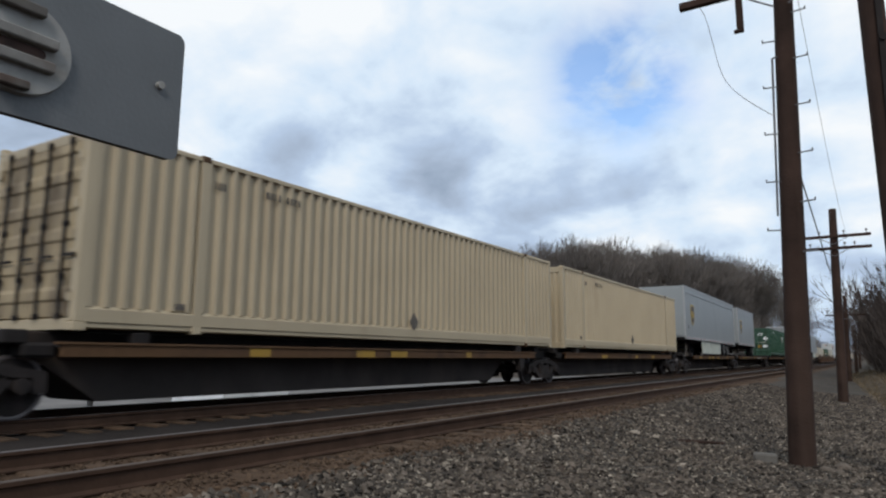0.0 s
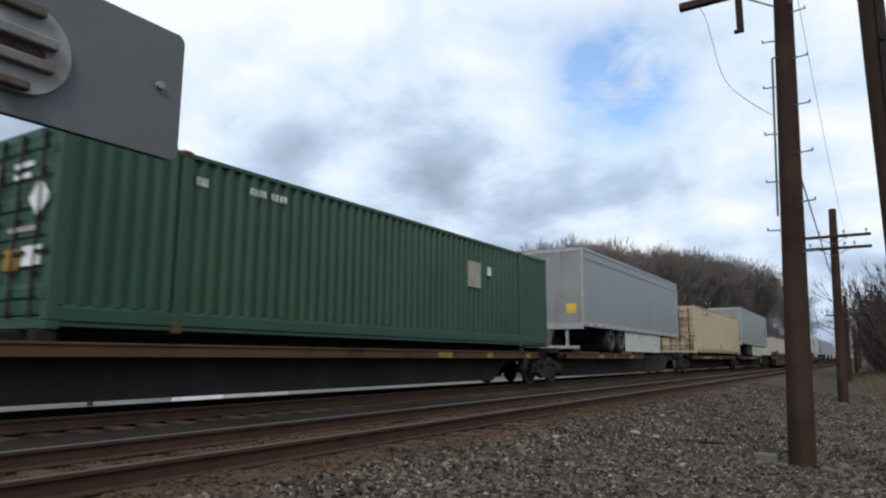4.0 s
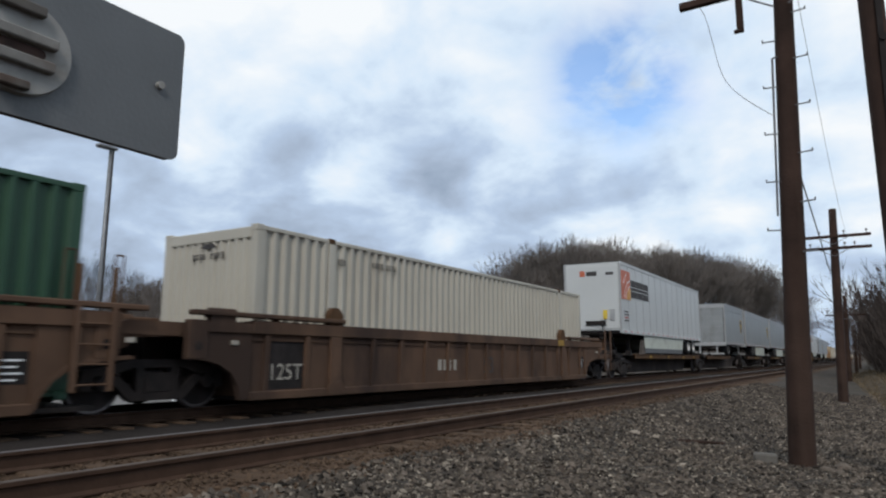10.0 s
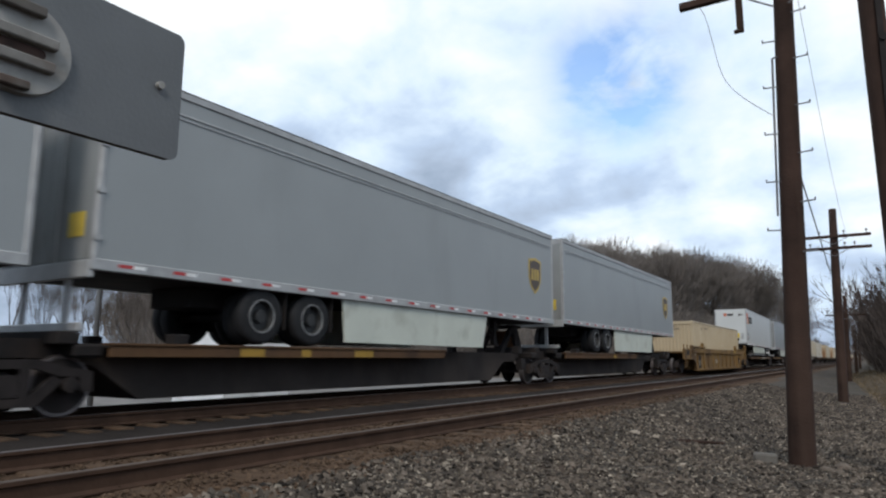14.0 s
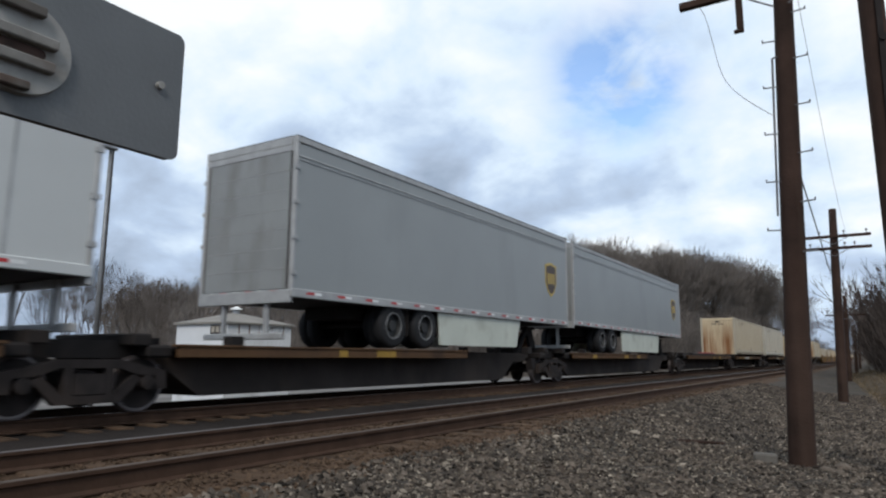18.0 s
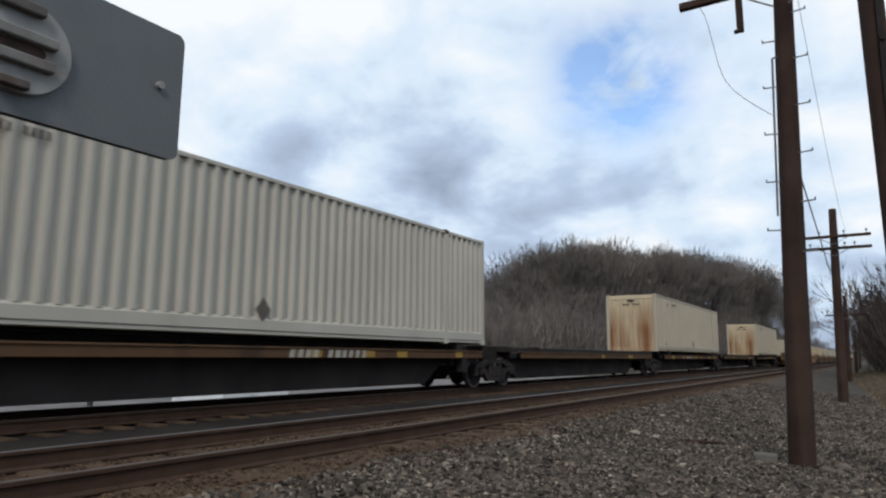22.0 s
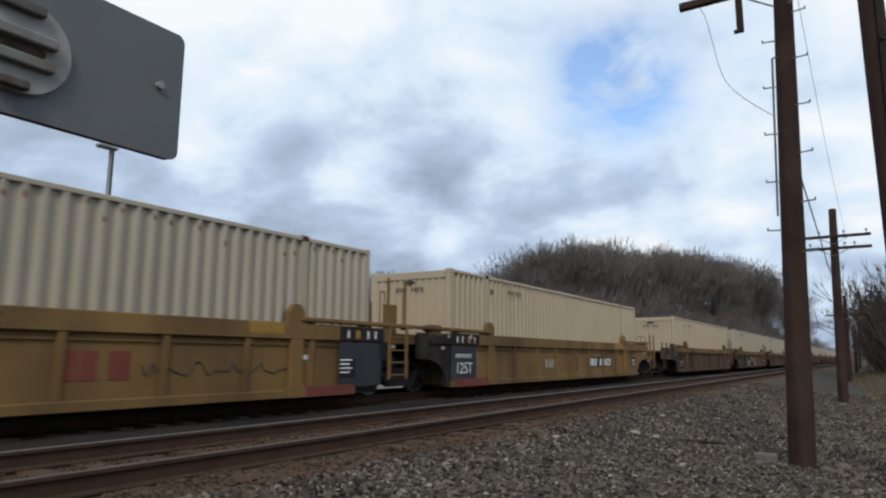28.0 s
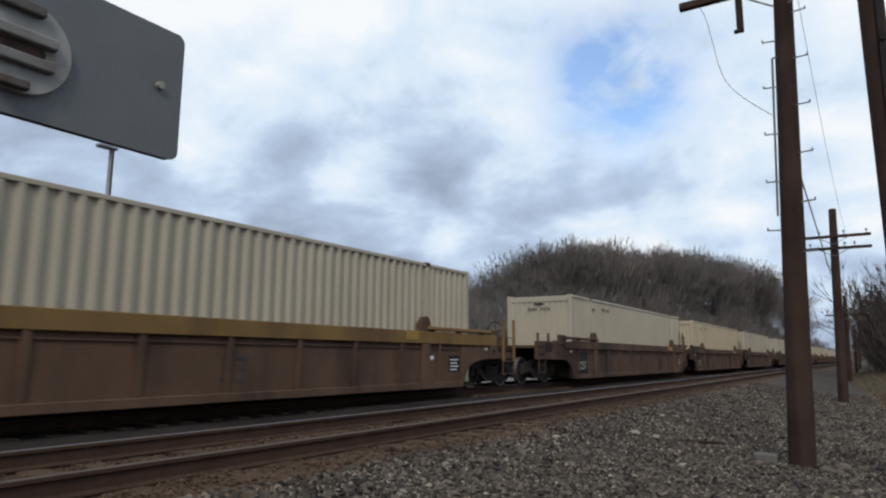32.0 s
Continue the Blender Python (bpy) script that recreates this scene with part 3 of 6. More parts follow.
def build_shed():
    h = tagged(empty("shed", Matrix.Translation((-18.0, 15.12, -1.0))), "small white trackside shed with a brown-grey hip roof", "shed")
    wy, wx, e = 2.95, 2.6, 2.90
    part("wall", boxed(-wx, 0, 0, wy, 0, e), M_WALL, h)
    bm = bmesh.new()
    o = 0.10
    c = [bm.verts.new(v) for v in ((o, -o, e), (o, wy + o, e), (-wx - o, wy + o, e), (-wx - o, -o, e))]
    c2 = [bm.verts.new(v) for v in ((o, -o, e + 0.06), (o, wy + o, e + 0.06), (-wx - o, wy + o, e + 0.06), (-wx - o, -o, e + 0.06))]
    t = [bm.verts.new((-wx / 2, wy / 2 - 0.2, e + 0.46)), bm.verts.new((-wx / 2, wy / 2 + 0.2, e + 0.46))]
    bm.faces.new(c[::-1])
    for i in range(4):
        bm.faces.new((c[i], c[(i + 1) % 4], c2[(i + 1) % 4], c2[i]))
    bm.faces.new((c2[0], c2[1], t[1], t[0]))
    bm.faces.new((c2[1], c2[2], t[1]))
    bm.faces.new((c2[2], c2[3], t[0], t[1]))
    bm.faces.new((c2[3], c2[0], t[0]))
    bmesh.ops.recalc_face_normals(bm, faces=bm.faces)
    part("roof", bm, M_ROOF, h)
    v = part("vent", rod(bmesh.new(), (-wx / 2, wy / 2, e + 0.36), (-wx / 2, wy / 2, e + 0.58), 0.13, sides=14), M_GALV, h)
    part("vent_cap", rod(bmesh.new(), (-wx / 2, wy / 2, e + 0.58), (-wx / 2, wy / 2, e + 0.70), 0.24, 0.04, 14), M_WHITEMARK, v)
    b = part("number_board", boxed(-0.78, -0.06, -0.03, 0.0, e - 0.34, e - 0.04), M_DARKMARK, h, "black number board")
    for k in range(3):
        part("mark", boxed(-0.72 + k * 0.22, -0.57 + k * 0.22, -0.036, -0.03, e - 0.29, e - 0.09), M_PALEMARK, b)
    for y in (0.5, 0.95, 1.4, 2.0, 2.55):
        part("stain", boxed(0.0, 0.004, y, y + 0.04, e - 0.20 - 0.3 * (y % 1), e - 0.02), M_RUSTPATCH, h, "thin rust run below the eave")
    for k in range(15):
        part("batten", boxed(0.0, 0.012, k * 0.2 + 0.02, k * 0.2 + 0.05, 0.0, e), M_WALL, h)
    part("door", boxed(0.012, 0.04, 0.35, 1.2, 0.1, 2.1), M_WALL, h)


build_mast()
build_shed()


# ---- trees ----
def tree_arrays(seed, height, spread, levels=5, twigs=3, r0=0.16, low=0.22, thin=0.0):
    """Vertices, faces and limb orders of a bare tree: tapered three-sided limbs that fork again and again."""
    rnd = random.Random(seed)
    verts, faces, order = [], [], []

    def limb(a, d, length, r, level):
        r = max(r, thin)
        d = d.normalized()
        segs = 2 if level < 2 else 1
        for s in range(segs):
            b = a + d * (length / segs)
            rb = r * (0.74 if segs == 2 else 0.6)
            side = d.orthogonal().normalized()
            other = d.cross(side)
            base = len(verts)
            for c, q in ((a, r), (b, rb)):
                if c is b and level == levels:
                    verts.append((b.x, b.y, b.z))
                    break
                for k in range(3):
                    an = k * 2.0944
                    v = c + side * (q * math.cos(an)) + other * (q * math.sin(an))
                    verts.append((v.x, v.y, v.z))
            for k in range(3):
                j = (k + 1) % 3
                if level == levels:
                    faces.append((base + k, base + j, base + 3))
                else:
                    faces.append((base + k, base + j, base + 3 + j))
                    faces.append((base + k, base + 3 + j, base + 3 + k))
                    order.append(level)
                order.append(level)
            if level > 0 and level < levels and s == 0 and segs == 2:
                grow(b, d, length * 0.62, rb * 0.6, level + 1, 1)
            a, r = b, rb
            d = (d + Vector((rnd.uniform(-1, 1), rnd.uniform(-1, 1), rnd.uniform(-0.2, 0.5))) * 0.16).normalized()
        if level < levels:
            grow(a, d, length * 0.72, r * 0.9, level + 1, twigs)

    def grow(a, d, length, r, level, count):
        turn = rnd.uniform(0, 6.28)
        for k in range(count):
            an = turn + k * 6.283 / count + rnd.uniform(-0.5, 0.5)
            side = d.orthogonal().normalized()
            other = d.cross(side)
            out = side * math.cos(an) + other * math.sin(an)
            limb(a, d + out * rnd.uniform(0.35, 0.85) * spread + Vector((0, 0, 0.22)), length * rnd.uniform(0.75, 1.15), r * rnd.uniform(0.6, 0.9), level)

    limb(Vector((0, 0, -0.3)), Vector((rnd.uniform(-0.06, 0.06), rnd.uniform(-0.06, 0.06), 1)), height * low, r0, 0)
    v = np.array(verts)
    v *= height / v[:, 2].max()
    return v, np.array(faces), np.array(order)


def mesh_from(name, v, f, mat):
    me = bpy.data.meshes.new(name)
    me.from_pydata(v.tolist(), [], f.tolist())
    me.materials.append(mat)
    me.update()
    return me


def build_trees():
    rnd = random.Random(5)
    # single trees beyond the tracks, near the mast
    masters = []
    for k in range(4):
        v, f, o = tree_arrays(11 + k, 10.0, (0.40, 0.48, 0.36, 0.44)[k], 6, 3, 0.095, 0.22, 0.0040)
        masters.append((mesh_from("trunk", v, f[o < 2], M_BARK), mesh_from("crown", v, f[o >= 2], M_BARK)))
    for k in range(27):
        a = 54.0 + 9 * rnd.random() if k % 3 == 0 else 59.5 + 15 * rnd.random()
        r = 38 + 22 * rnd.random()
        x, y = -r * math.sin(radians(a)), r * math.cos(radians(a))
        z = land_z(x, y) - 0.1
        e = 0.118 if a < 57 else 0.100 if a < 58.2 else 0.13 if a < 60 else 0.143 if a < 63 else 0.178
        size = (0.843 + r * e - z) * rnd.uniform(0.78, 1.06) / 10.0
        lean = Matrix.Rotation(radians(rnd.uniform(2, 9)), 4, Vector((rnd.uniform(-1, 1), rnd.uniform(-1, 1), 0)))
        t = tagged(empty("bare_tree", Matrix.Translation((x, y, z)) @ lean @ Matrix.Rotation(rnd.uniform(0, 6.28), 4, "Z") @ Matrix.Scale(size, 4)), "leafless winter tree with fine upright twigs", "tree", "bare trees by the shed")
        for nm, me in zip(("trunk", "crown"), masters[rnd.randrange(4)]):
            ob = new(nm, me)
            ob.parent = t
    # the woods on the hill: finely branched trees along the crest, plainer ones on the slope, and a stand beside the line
    fine = [tree_arrays(51 + k, 1.0, (0.62, 0.72, 0.55, 0.66)[k], 6 if k < 2 else 5, 3, 0.010, 0.20, 0.0009)[:2] for k in range(4)]
    light = [tree_arrays(31 + k, 1.0, (0.60, 0.72, 0.66)[k], 4, 3, 0.011, 0.19, 0.0016)[:2] for k in range(3)]
    spots = []
    for k in range(330):
        a = 3.4 + (55 * rnd.random() if k % 2 == 0 else 23 * rnd.random() ** 0.75)
        r = hill(a)[0] - 13 + 15 * rnd.random()
        x, y = -r * math.sin(radians(a)), r * math.cos(radians(a))
        top = (0.843 + r * skyline(a)) * ((1.06 if a < 23 else 1.0) - 0.13 * rnd.random() ** 1.3) - land_z(x, y)
        spots.append((x, y, min(13.5, max(4.5, top)), True))
    for k in range(480):
        a = 3.4 + (54 * rnd.random() if k % 2 else 28 * rnd.random() ** 0.8)
        r = hill(a)[0] - 44 + 40 * rnd.random() ** 0.75
        x, y = -r * math.sin(radians(a)), r * math.cos(radians(a))
        top = (0.843 + r * skyline(a)) * 0.93 - land_z(x, y)
        spots.append((x, y, min(top * 0.88, rnd.uniform(4.5, 7.5)), False))
    for k in range(190):
        y = rnd.uniform(48, 190)
        spots.append((1.5 + 5.5 * rnd.random() ** 1.5, y, rnd.uniform(5.0, 8.0), k % 2 == 0))
    for k in range(44):
        spots.append((rnd.uniform(-34, 30), rnd.uniform(430, 520), rnd.uniform(9, 13), False))
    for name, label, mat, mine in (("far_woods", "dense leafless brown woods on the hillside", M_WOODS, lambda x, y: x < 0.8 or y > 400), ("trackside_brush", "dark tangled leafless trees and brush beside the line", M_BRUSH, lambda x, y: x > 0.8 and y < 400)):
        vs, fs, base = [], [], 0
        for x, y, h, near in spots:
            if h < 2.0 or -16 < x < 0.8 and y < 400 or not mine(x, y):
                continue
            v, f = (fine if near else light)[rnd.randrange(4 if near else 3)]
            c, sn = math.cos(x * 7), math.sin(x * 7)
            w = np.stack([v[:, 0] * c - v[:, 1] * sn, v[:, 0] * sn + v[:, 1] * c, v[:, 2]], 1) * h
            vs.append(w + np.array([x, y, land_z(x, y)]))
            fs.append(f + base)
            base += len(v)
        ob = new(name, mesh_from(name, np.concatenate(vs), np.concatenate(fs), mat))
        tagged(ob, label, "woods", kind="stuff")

    def blades(name, label, category, x, y, h, wide, lean, mat, rg):
        """Thin upright stems or blades, three-sided, each with its own lean."""
        n = len(x)
        z = np.array([max(land_z(p, q), bed_top(p, q) if -14 < p < 5.8 else -9.0) for p, q in zip(x, y)])
        tilt = rg.normal(size=(n, 2)) * lean * h[:, None]
        foot = np.stack([x, y, z - 0.05], 1)
        an = rg.random(n) * 6.28
        v = np.zeros((n, 4, 3))
        for k in range(3):
            v[:, k] = foot + np.stack([np.cos(an + k * 2.09) * wide, np.sin(an + k * 2.09) * wide, 0 * wide], 1)
        v[:, 3] = foot + np.stack([tilt[:, 0], tilt[:, 1], h], 1)
        f = np.array([(0, 1, 3), (1, 2, 3), (2, 0, 3)])[None] + (np.arange(n) * 4)[:, None, None]
        tagged(new(name, mesh_from(name, v.reshape(-1, 3), f.reshape(-1, 3), mat)), label, category, kind="stuff")

    # undergrowth: thin upright stems among the trees
    rg = np.random.default_rng(8)
    n = 40000
    a = 3.0 + 56 * rg.random(n) ** 1.2
    cr = np.array([hill(q)[0] for q in a])
    r = cr - 50 + 46 * rg.random(n)
    x, y = -r * np.sin(np.radians(a)), r * np.cos(np.radians(a))
    h = 0.5 + 1.8 * rg.random(n) ** 1.6
    m = 17000
    x[:m] = 1.3 + 7.5 * rg.random(m) ** 1.3
    y[:m] = 42 + 130 * rg.random(m)
    h[:m] = 1.0 + 4.0 * rg.random(m) ** 1.4
    keep = (x < -16) | (x > 0.85)
    x, y, h = x[keep], y[keep], h[keep]
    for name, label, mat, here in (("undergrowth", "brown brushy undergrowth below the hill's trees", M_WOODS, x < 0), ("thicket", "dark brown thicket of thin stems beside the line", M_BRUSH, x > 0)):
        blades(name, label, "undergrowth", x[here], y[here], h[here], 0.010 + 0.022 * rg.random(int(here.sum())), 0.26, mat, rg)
    # dead grass on the bank beside the poles
    n = 16000
    y = 15 + 60 * rg.random(n) ** 1.4
    x = np.maximum(-1.7, 0.9 - 0.05 * (y - 10)) + 0.1 + 7.5 * rg.random(n) ** 1.4
    blades("dead_grass", "matted dead brown grass on a low bank", "grass", x, y, 0.08 + 0.30 * rg.random(n) ** 2, 0.006 + 0.010 * rg.random(n), 0.7, M_GRASS, rg)


build_trees()


def build_debris():
    """Odd bits on the gravel: a stick, pale rocks, lumps at the foot of the pole."""
    rnd = random.Random(12)
    st = rod(bmesh.new(), (-0.42, -0.05, 0.03), (0.0, 0.0, 0.035), 0.03, 0.028, 7)
    rod(st, (0.0, 0.0, 0.035), (0.40, 0.09, 0.025), 0.028, 0.018, 7)
    ob = part("stick", st, M_POLE)
    ob.matrix_basis = Matrix.Translation((-2.46, 11.5, bed_top(-2.46, 11.5)))
    tagged(ob, "dark broken wooden stick lying on gravel", "stick")
    blk = part("concrete_block", boxed(-0.15, 0.15, -0.10, 0.10, -0.06, 0.11, 0.02), M_CONCRETE)
    blk.matrix_basis = Matrix.Translation((-1.38, 10.72, bed_top(-1.38, 10.72))) @ Matrix.Rotation(radians(12), 4, "Z")
    tagged(blk, "small weathered concrete block at the pole foot", "block")
    for x, y, r, m in ((-3.35, 11.15, 0.09, M_PALESTONE), (-3.05, 11.3, 0.055, M_PALESTONE), (-0.62, 10.6, 0.09, M_STONE), (-1.45, 10.5, 0.07, M_STONE), (-0.45, 10.95, 0.12, M_STONE), (-3.9, 9.2, 0.06, M_PALESTONE), (-2.2, 9.4, 0.06, M_PALESTONE)):
        bm = bmesh.new()
        bmesh.ops.create_icosphere(bm, subdivisions=2, radius=r)
        for v in bm.verts:
            v.co *= 1 + 0.35 * noise.noise(v.co * 9 + Vector((x, y, 0)))
            v.co.z *= 0.55
        o = part("rock", bm, m)
        o.matrix_basis = Matrix.Translation((x, y, bed_top(x, y) + r * 0.15)) @ Matrix.Rotation(rnd.uniform(0, 6), 4, "Z")
        tagged(o, "angular pale rock lying on the gravel" if m is M_PALESTONE else "grey lump of stone by the pole foot", "rock", "rocks on the gravel")


build_debris()


# ---- the train: trucks ----
def side_frame_mesh(sx):
    """A cast side frame: top and bottom chords, columns and pedestals round two open windows."""
    bm = bmesh.new()
    x0, x1 = sx * 0.93, sx * 1.06
    for out in ([(-1.22, 0.34), (-1.04, 0.34), (-1.02, 0.54), (-0.72, 0.56), (-0.42, 0.66), (0.42, 0.66), (0.72, 0.56), (1.02, 0.54), (1.04, 0.34), (1.22, 0.34), (1.2, 0.62), (0.86, 0.68), (0.45, 0.78), (-0.45, 0.78), (-0.86, 0.68), (-1.2, 0.62)],
                [(-0.80, 0.50), (-0.66, 0.56), (-0.36, 0.29), (0.36, 0.29), (0.66, 0.56), (0.80, 0.50), (0.46, 0.17), (-0.46, 0.17)],
                [(-0.36, 0.28), (-0.24, 0.28), (-0.24, 0.67), (-0.36, 0.67)], [(0.24, 0.28), (0.36, 0.28), (0.36, 0.67), (0.24, 0.67)]):
        prism(bm, out, "x", x0, x1)
    return bm


def add_truck(wagon, y):
    """A two-axle truck under a wagon: frames, wheels, springs, bearing caps."""
    t = part("truck", boxed(-0.95, 0.95, -0.17, 0.17, 0.42, 0.62, 0.03), M_TRUCK, wagon, "dusty cast steel truck")
    t.location = (0, y, 0)
    for sx in (-1, 1):
        for nm, data, loc in (("side_frame", "frame%d" % sx, (0, 0, 0)), ("spring_nest", "spring", (sx * 1.0, 0, 0.30)), ("bearing_cap", "cap", (sx * 1.05, -0.89, 0.44)), ("bearing_cap", "cap", (sx * 1.05, 0.89, 0.44)), ("wheel", "wheel", (sx * 0.77, -0.89, 0.42)), ("wheel", "wheel", (sx * 0.77, 0.89, 0.42))):
            o = new(nm, shared[data])
            o.parent, o.location = t, loc
    for yy in (-0.89, 0.89):
        o = new("tread", shared["tread"])
        o.parent, o.location = t, (0.77, yy, 0.42)
        o = new("axle", shared["axle"])
        o.parent, o.location = t, (0, yy, 0.42)
    return t


shared = {}


def truck_meshes():
    def keep(name, bm, mat):
        ob = part(name, bm, mat)
        shared[name] = ob.data
        bpy.data.objects.remove(ob)
    # a spring nest as one wavy drum
    out = [(-0.25, 0.0), (0.25, 0.0)]
    for j in range(6):
        out += [(0.25, j * 0.046 + 0.008), (0.215, j * 0.046 + 0.030)]
    out += [(0.25, 0.28), (-0.25, 0.28)]
    for j in range(5, -1, -1):
        out += [(-0.215, j * 0.046 + 0.030), (-0.25, j * 0.046 + 0.008)]
    keep("spring", prism(bmesh.new(), out, "x", -0.07, 0.07), M_TRUCK)
    bm = rod(bmesh.new(), (-0.06, 0, 0), (0.05, 0, 0), 0.105, sides=14)
    rod(bm, (-0.07, 0, 0), (0.065, 0, 0), 0.06, sides=10)
    keep("cap", bm, M_TRUCK)
    for sx in (-1, 1):
        keep("frame%d" % sx, side_frame_mesh(sx), M_TRUCK)
    bm = rod(bmesh.new(), (-0.065, 0, 0), (0.065, 0, 0), 0.42, sides=36)
    rod(bm, (-0.075, 0, 0), (0.075, 0, 0), 0.36, sides=30)
    keep("wheel", bm, M_TRUCK)
    bm = bmesh.new()
    n = 40
    prof = [(0.066, 0.372), (0.069, 0.385), (0.069, 0.415), (0.060, 0.424), (-0.06, 0.424)]
    rings = [[bm.verts.new((x, r * math.cos(6.2832 * i / n), r * math.sin(6.2832 * i / n))) for x, r in prof] for i in range(n)]
    for i in range(n):
        A, B = rings[i], rings[(i + 1) % n]
        for k in range(len(prof) - 1):
            bm.faces.new((A[k], A[k + 1], B[k + 1], B[k]))
    bmesh.ops.recalc_face_normals(bm, faces=bm.faces)
    keep("tread", bm, M_STEEL)
    keep("axle", rod(bmesh.new(), (-1.0, 0, 0), (1.0, 0, 0), 0.075, sides=12), M_TRUCK)


truck_meshes()


# ---- the train: wagons ----
M_BLUEBLACK = material("blue_black_paint", (0.017, 0.019, 0.024), 0.6, vary=0.25, scale=1.5, dirt=(0.06, 0.05, 0.045), dirt_amount=0.25)
M_RUSTMARK = material("rust_red_lettering", (0.16, 0.035, 0.02), 0.8, vary=0.2)


def spine_car(s0, s1, trucks, hitch=None, yellow=0.3, seed=0, pedestals=True, words=None, bars=None):
    """A skeleton wagon from s0 to s1 along the train: deep centre sill, deck edges, and trucks at the ends where it carries them."""
    L = s1 - s0
    rnd = random.Random(seed)
    w = tagged(empty("spine_car"), "grimy black skeleton flatcar with worn brown deck edges", "freight car", "skeleton flatcars")
    a, b = 1.1, L - 1.1
    for q in trucks:
        if q - s0 < L / 2:
            a = q - s0 + 1.2
        else:
            b = min(b, q - s0 - 1.0)
    part("centre_sill", prism(bmesh.new(), [(0.25, 0.74), (a + 0.1, 0.70), (a + 0.9, 0.17), (b - 1.9, 0.17), (b - 1.1, 0.70), (L - 0.25, 0.74), (L - 0.25, 0.98), (0.25, 0.98)], "x", -0.66, 0.66), M_SILL, w, "deep black centre sill")
    bare = L if hitch is None or hitch - s0 < L / 2 else hitch - s0 - 5.75
    full_b, b = b, min(b, bare)
    for sx in (-1, 1):
        e = part("deck_edge", boxed(sx * 1.21, sx * 1.272, a, b, 0.81, 0.975, 0.008), M_DECK, w, "brown rusty deck edge")
        part("deck_lip", boxed(sx * 1.15, sx * 1.295, a - 0.05, b + 0.05, 0.975, 1.012, 0.006), M_DECK, e)
        for y in (full_b - 0.9,):
            part("jack_pad", prism(bmesh.new(), [(y - 0.16, 0.81), (y + 0.16, 0.81), (y + 0.10, 0.46), (y - 0.10, 0.46)], "x", sx * 1.06, sx * 1.26), M_BLACK, e, "worn jacking pad below the deck")
        y = a + 0.45
        if sx > 0:
            for k in range(7):
                y += rnd.uniform(0.5, 3.4)
                d = rnd.uniform(0.25, 0.7)
                if y + d < b - 0.5 and rnd.random() < yellow + 0.35:
                    part("yellow_mark", boxed(1.2725, 1.2765, y, y + d, 0.825, 0.965), M_YELLOW, e, "worn yellow paint patch")
                y += d
    if words:
        text_mark(w, words[0], 0.17, M_PALEMARK, 1.278, words[1] - s0, 0.825)
    if bars:
        marks(w, bars - s0, 0.818, 0.968, 11, M_WHITEMARK if seed == 18 else M_PALEMARK, 1.278, 0.15, 0.06, seed, slant=0.03)
    k = int((b - a) / 1.7)
    for i in range(k + 1):
        y = a + 0.4 + (b - a - 0.8) * i / k
        part("cross_bearer", boxed(-1.2, 1.2, y - 0.06, y + 0.06, 0.80, 0.96), M_BLACK, w)
    for sx in (-1, 1):
        part("tread_plate", boxed(sx * 0.55, sx * 1.20, a + 0.1, b - 0.1, 0.945, 0.972), M_BLACK, w)
    if hitch is None:
        part("load_beam", boxed(-0.62, 0.62, 0.8, L - 0.8, 0.98, 1.16, 0.02), M_BLACK, w, "black beam under the container")
    for y in (0.9, L - 0.9):
        part("end_bolster", boxed(-1.12, 1.12, y - 0.22, y + 0.22, 0.80, 1.0, 0.04), M_BLACK, w)
    if pedestals:
        for y in (2.25, L - 2.25):
            for sx in (-1, 1):
                part("pedestal", boxed(sx * 1.05, sx * 1.27, y - 0.14, y + 0.14, 0.95, 1.165, 0.015), M_BLACK, w)
        part("bolster_beam", boxed(-1.1, 1.1, 0.45, 0.75, 0.98, 1.165, 0.02), M_BLACK, w)
        part("bolster_beam", boxed(-1.1, 1.1, L - 0.75, L - 0.45, 0.98, 1.165, 0.02), M_BLACK, w)
    if hitch is not None:
        hitch -= s0
        f = 1 if hitch < L / 2 else -1
        h = part("hitch", boxed(-0.45, 0.45, hitch - 0.35, hitch + 0.35, 1.78, 1.88, 0.03), M_TRUCK, w, "folding trailer hitch stand")
        for sx in (-0.36, 0.36):
            part("upright", prism(bmesh.new(), [(hitch - f * 0.55, 0.98), (hitch - f * 0.12, 0.98), (hitch + f * 0.24, 1.79), (hitch - f * 0.14, 1.79)], "x", sx - 0.05, sx + 0.05), M_TRUCK, h)
            part("strut", prism(bmesh.new(), [(hitch + f * 0.88, 0.98), (hitch + f * 1.12, 0.98), (hitch + f * 0.34, 1.79), (hitch + f * 0.14, 1.79)], "x", sx - 0.07, sx + 0.07), M_TRUCK, h, "slanting hitch strut")
        part("web_plate", prism(bmesh.new(), [(hitch - f * 0.42, 1.0), (hitch - f * 0.36, 1.0), (hitch + f * 0.02, 1.70), (hitch - f * 0.04, 1.70)], "x", -0.31, 0.31), M_RUSTPATCH if seed % 3 == 0 else M_TRUCK, h)
        part("hitch_base", boxed(-0.60, 0.60, hitch - 0.75, hitch + 1.2 if f > 0 else hitch + 0.75, 0.981, 1.04, 0.012), M_TRUCK, h)
    for p0, p1 in ((387.9, 388.35), (389.0, 389.6), (465.4, 466.65)):
        if s0 < p0 < s1:
            part("folded_hitch", boxed(-0.42, 0.42, p0 - s0, p1 - s0, 1.161, 1.27, 0.03), M_REDPAINT, w, "red-painted folded hitch plate")
    for q in trucks:
        add_truck(w, q - s0)
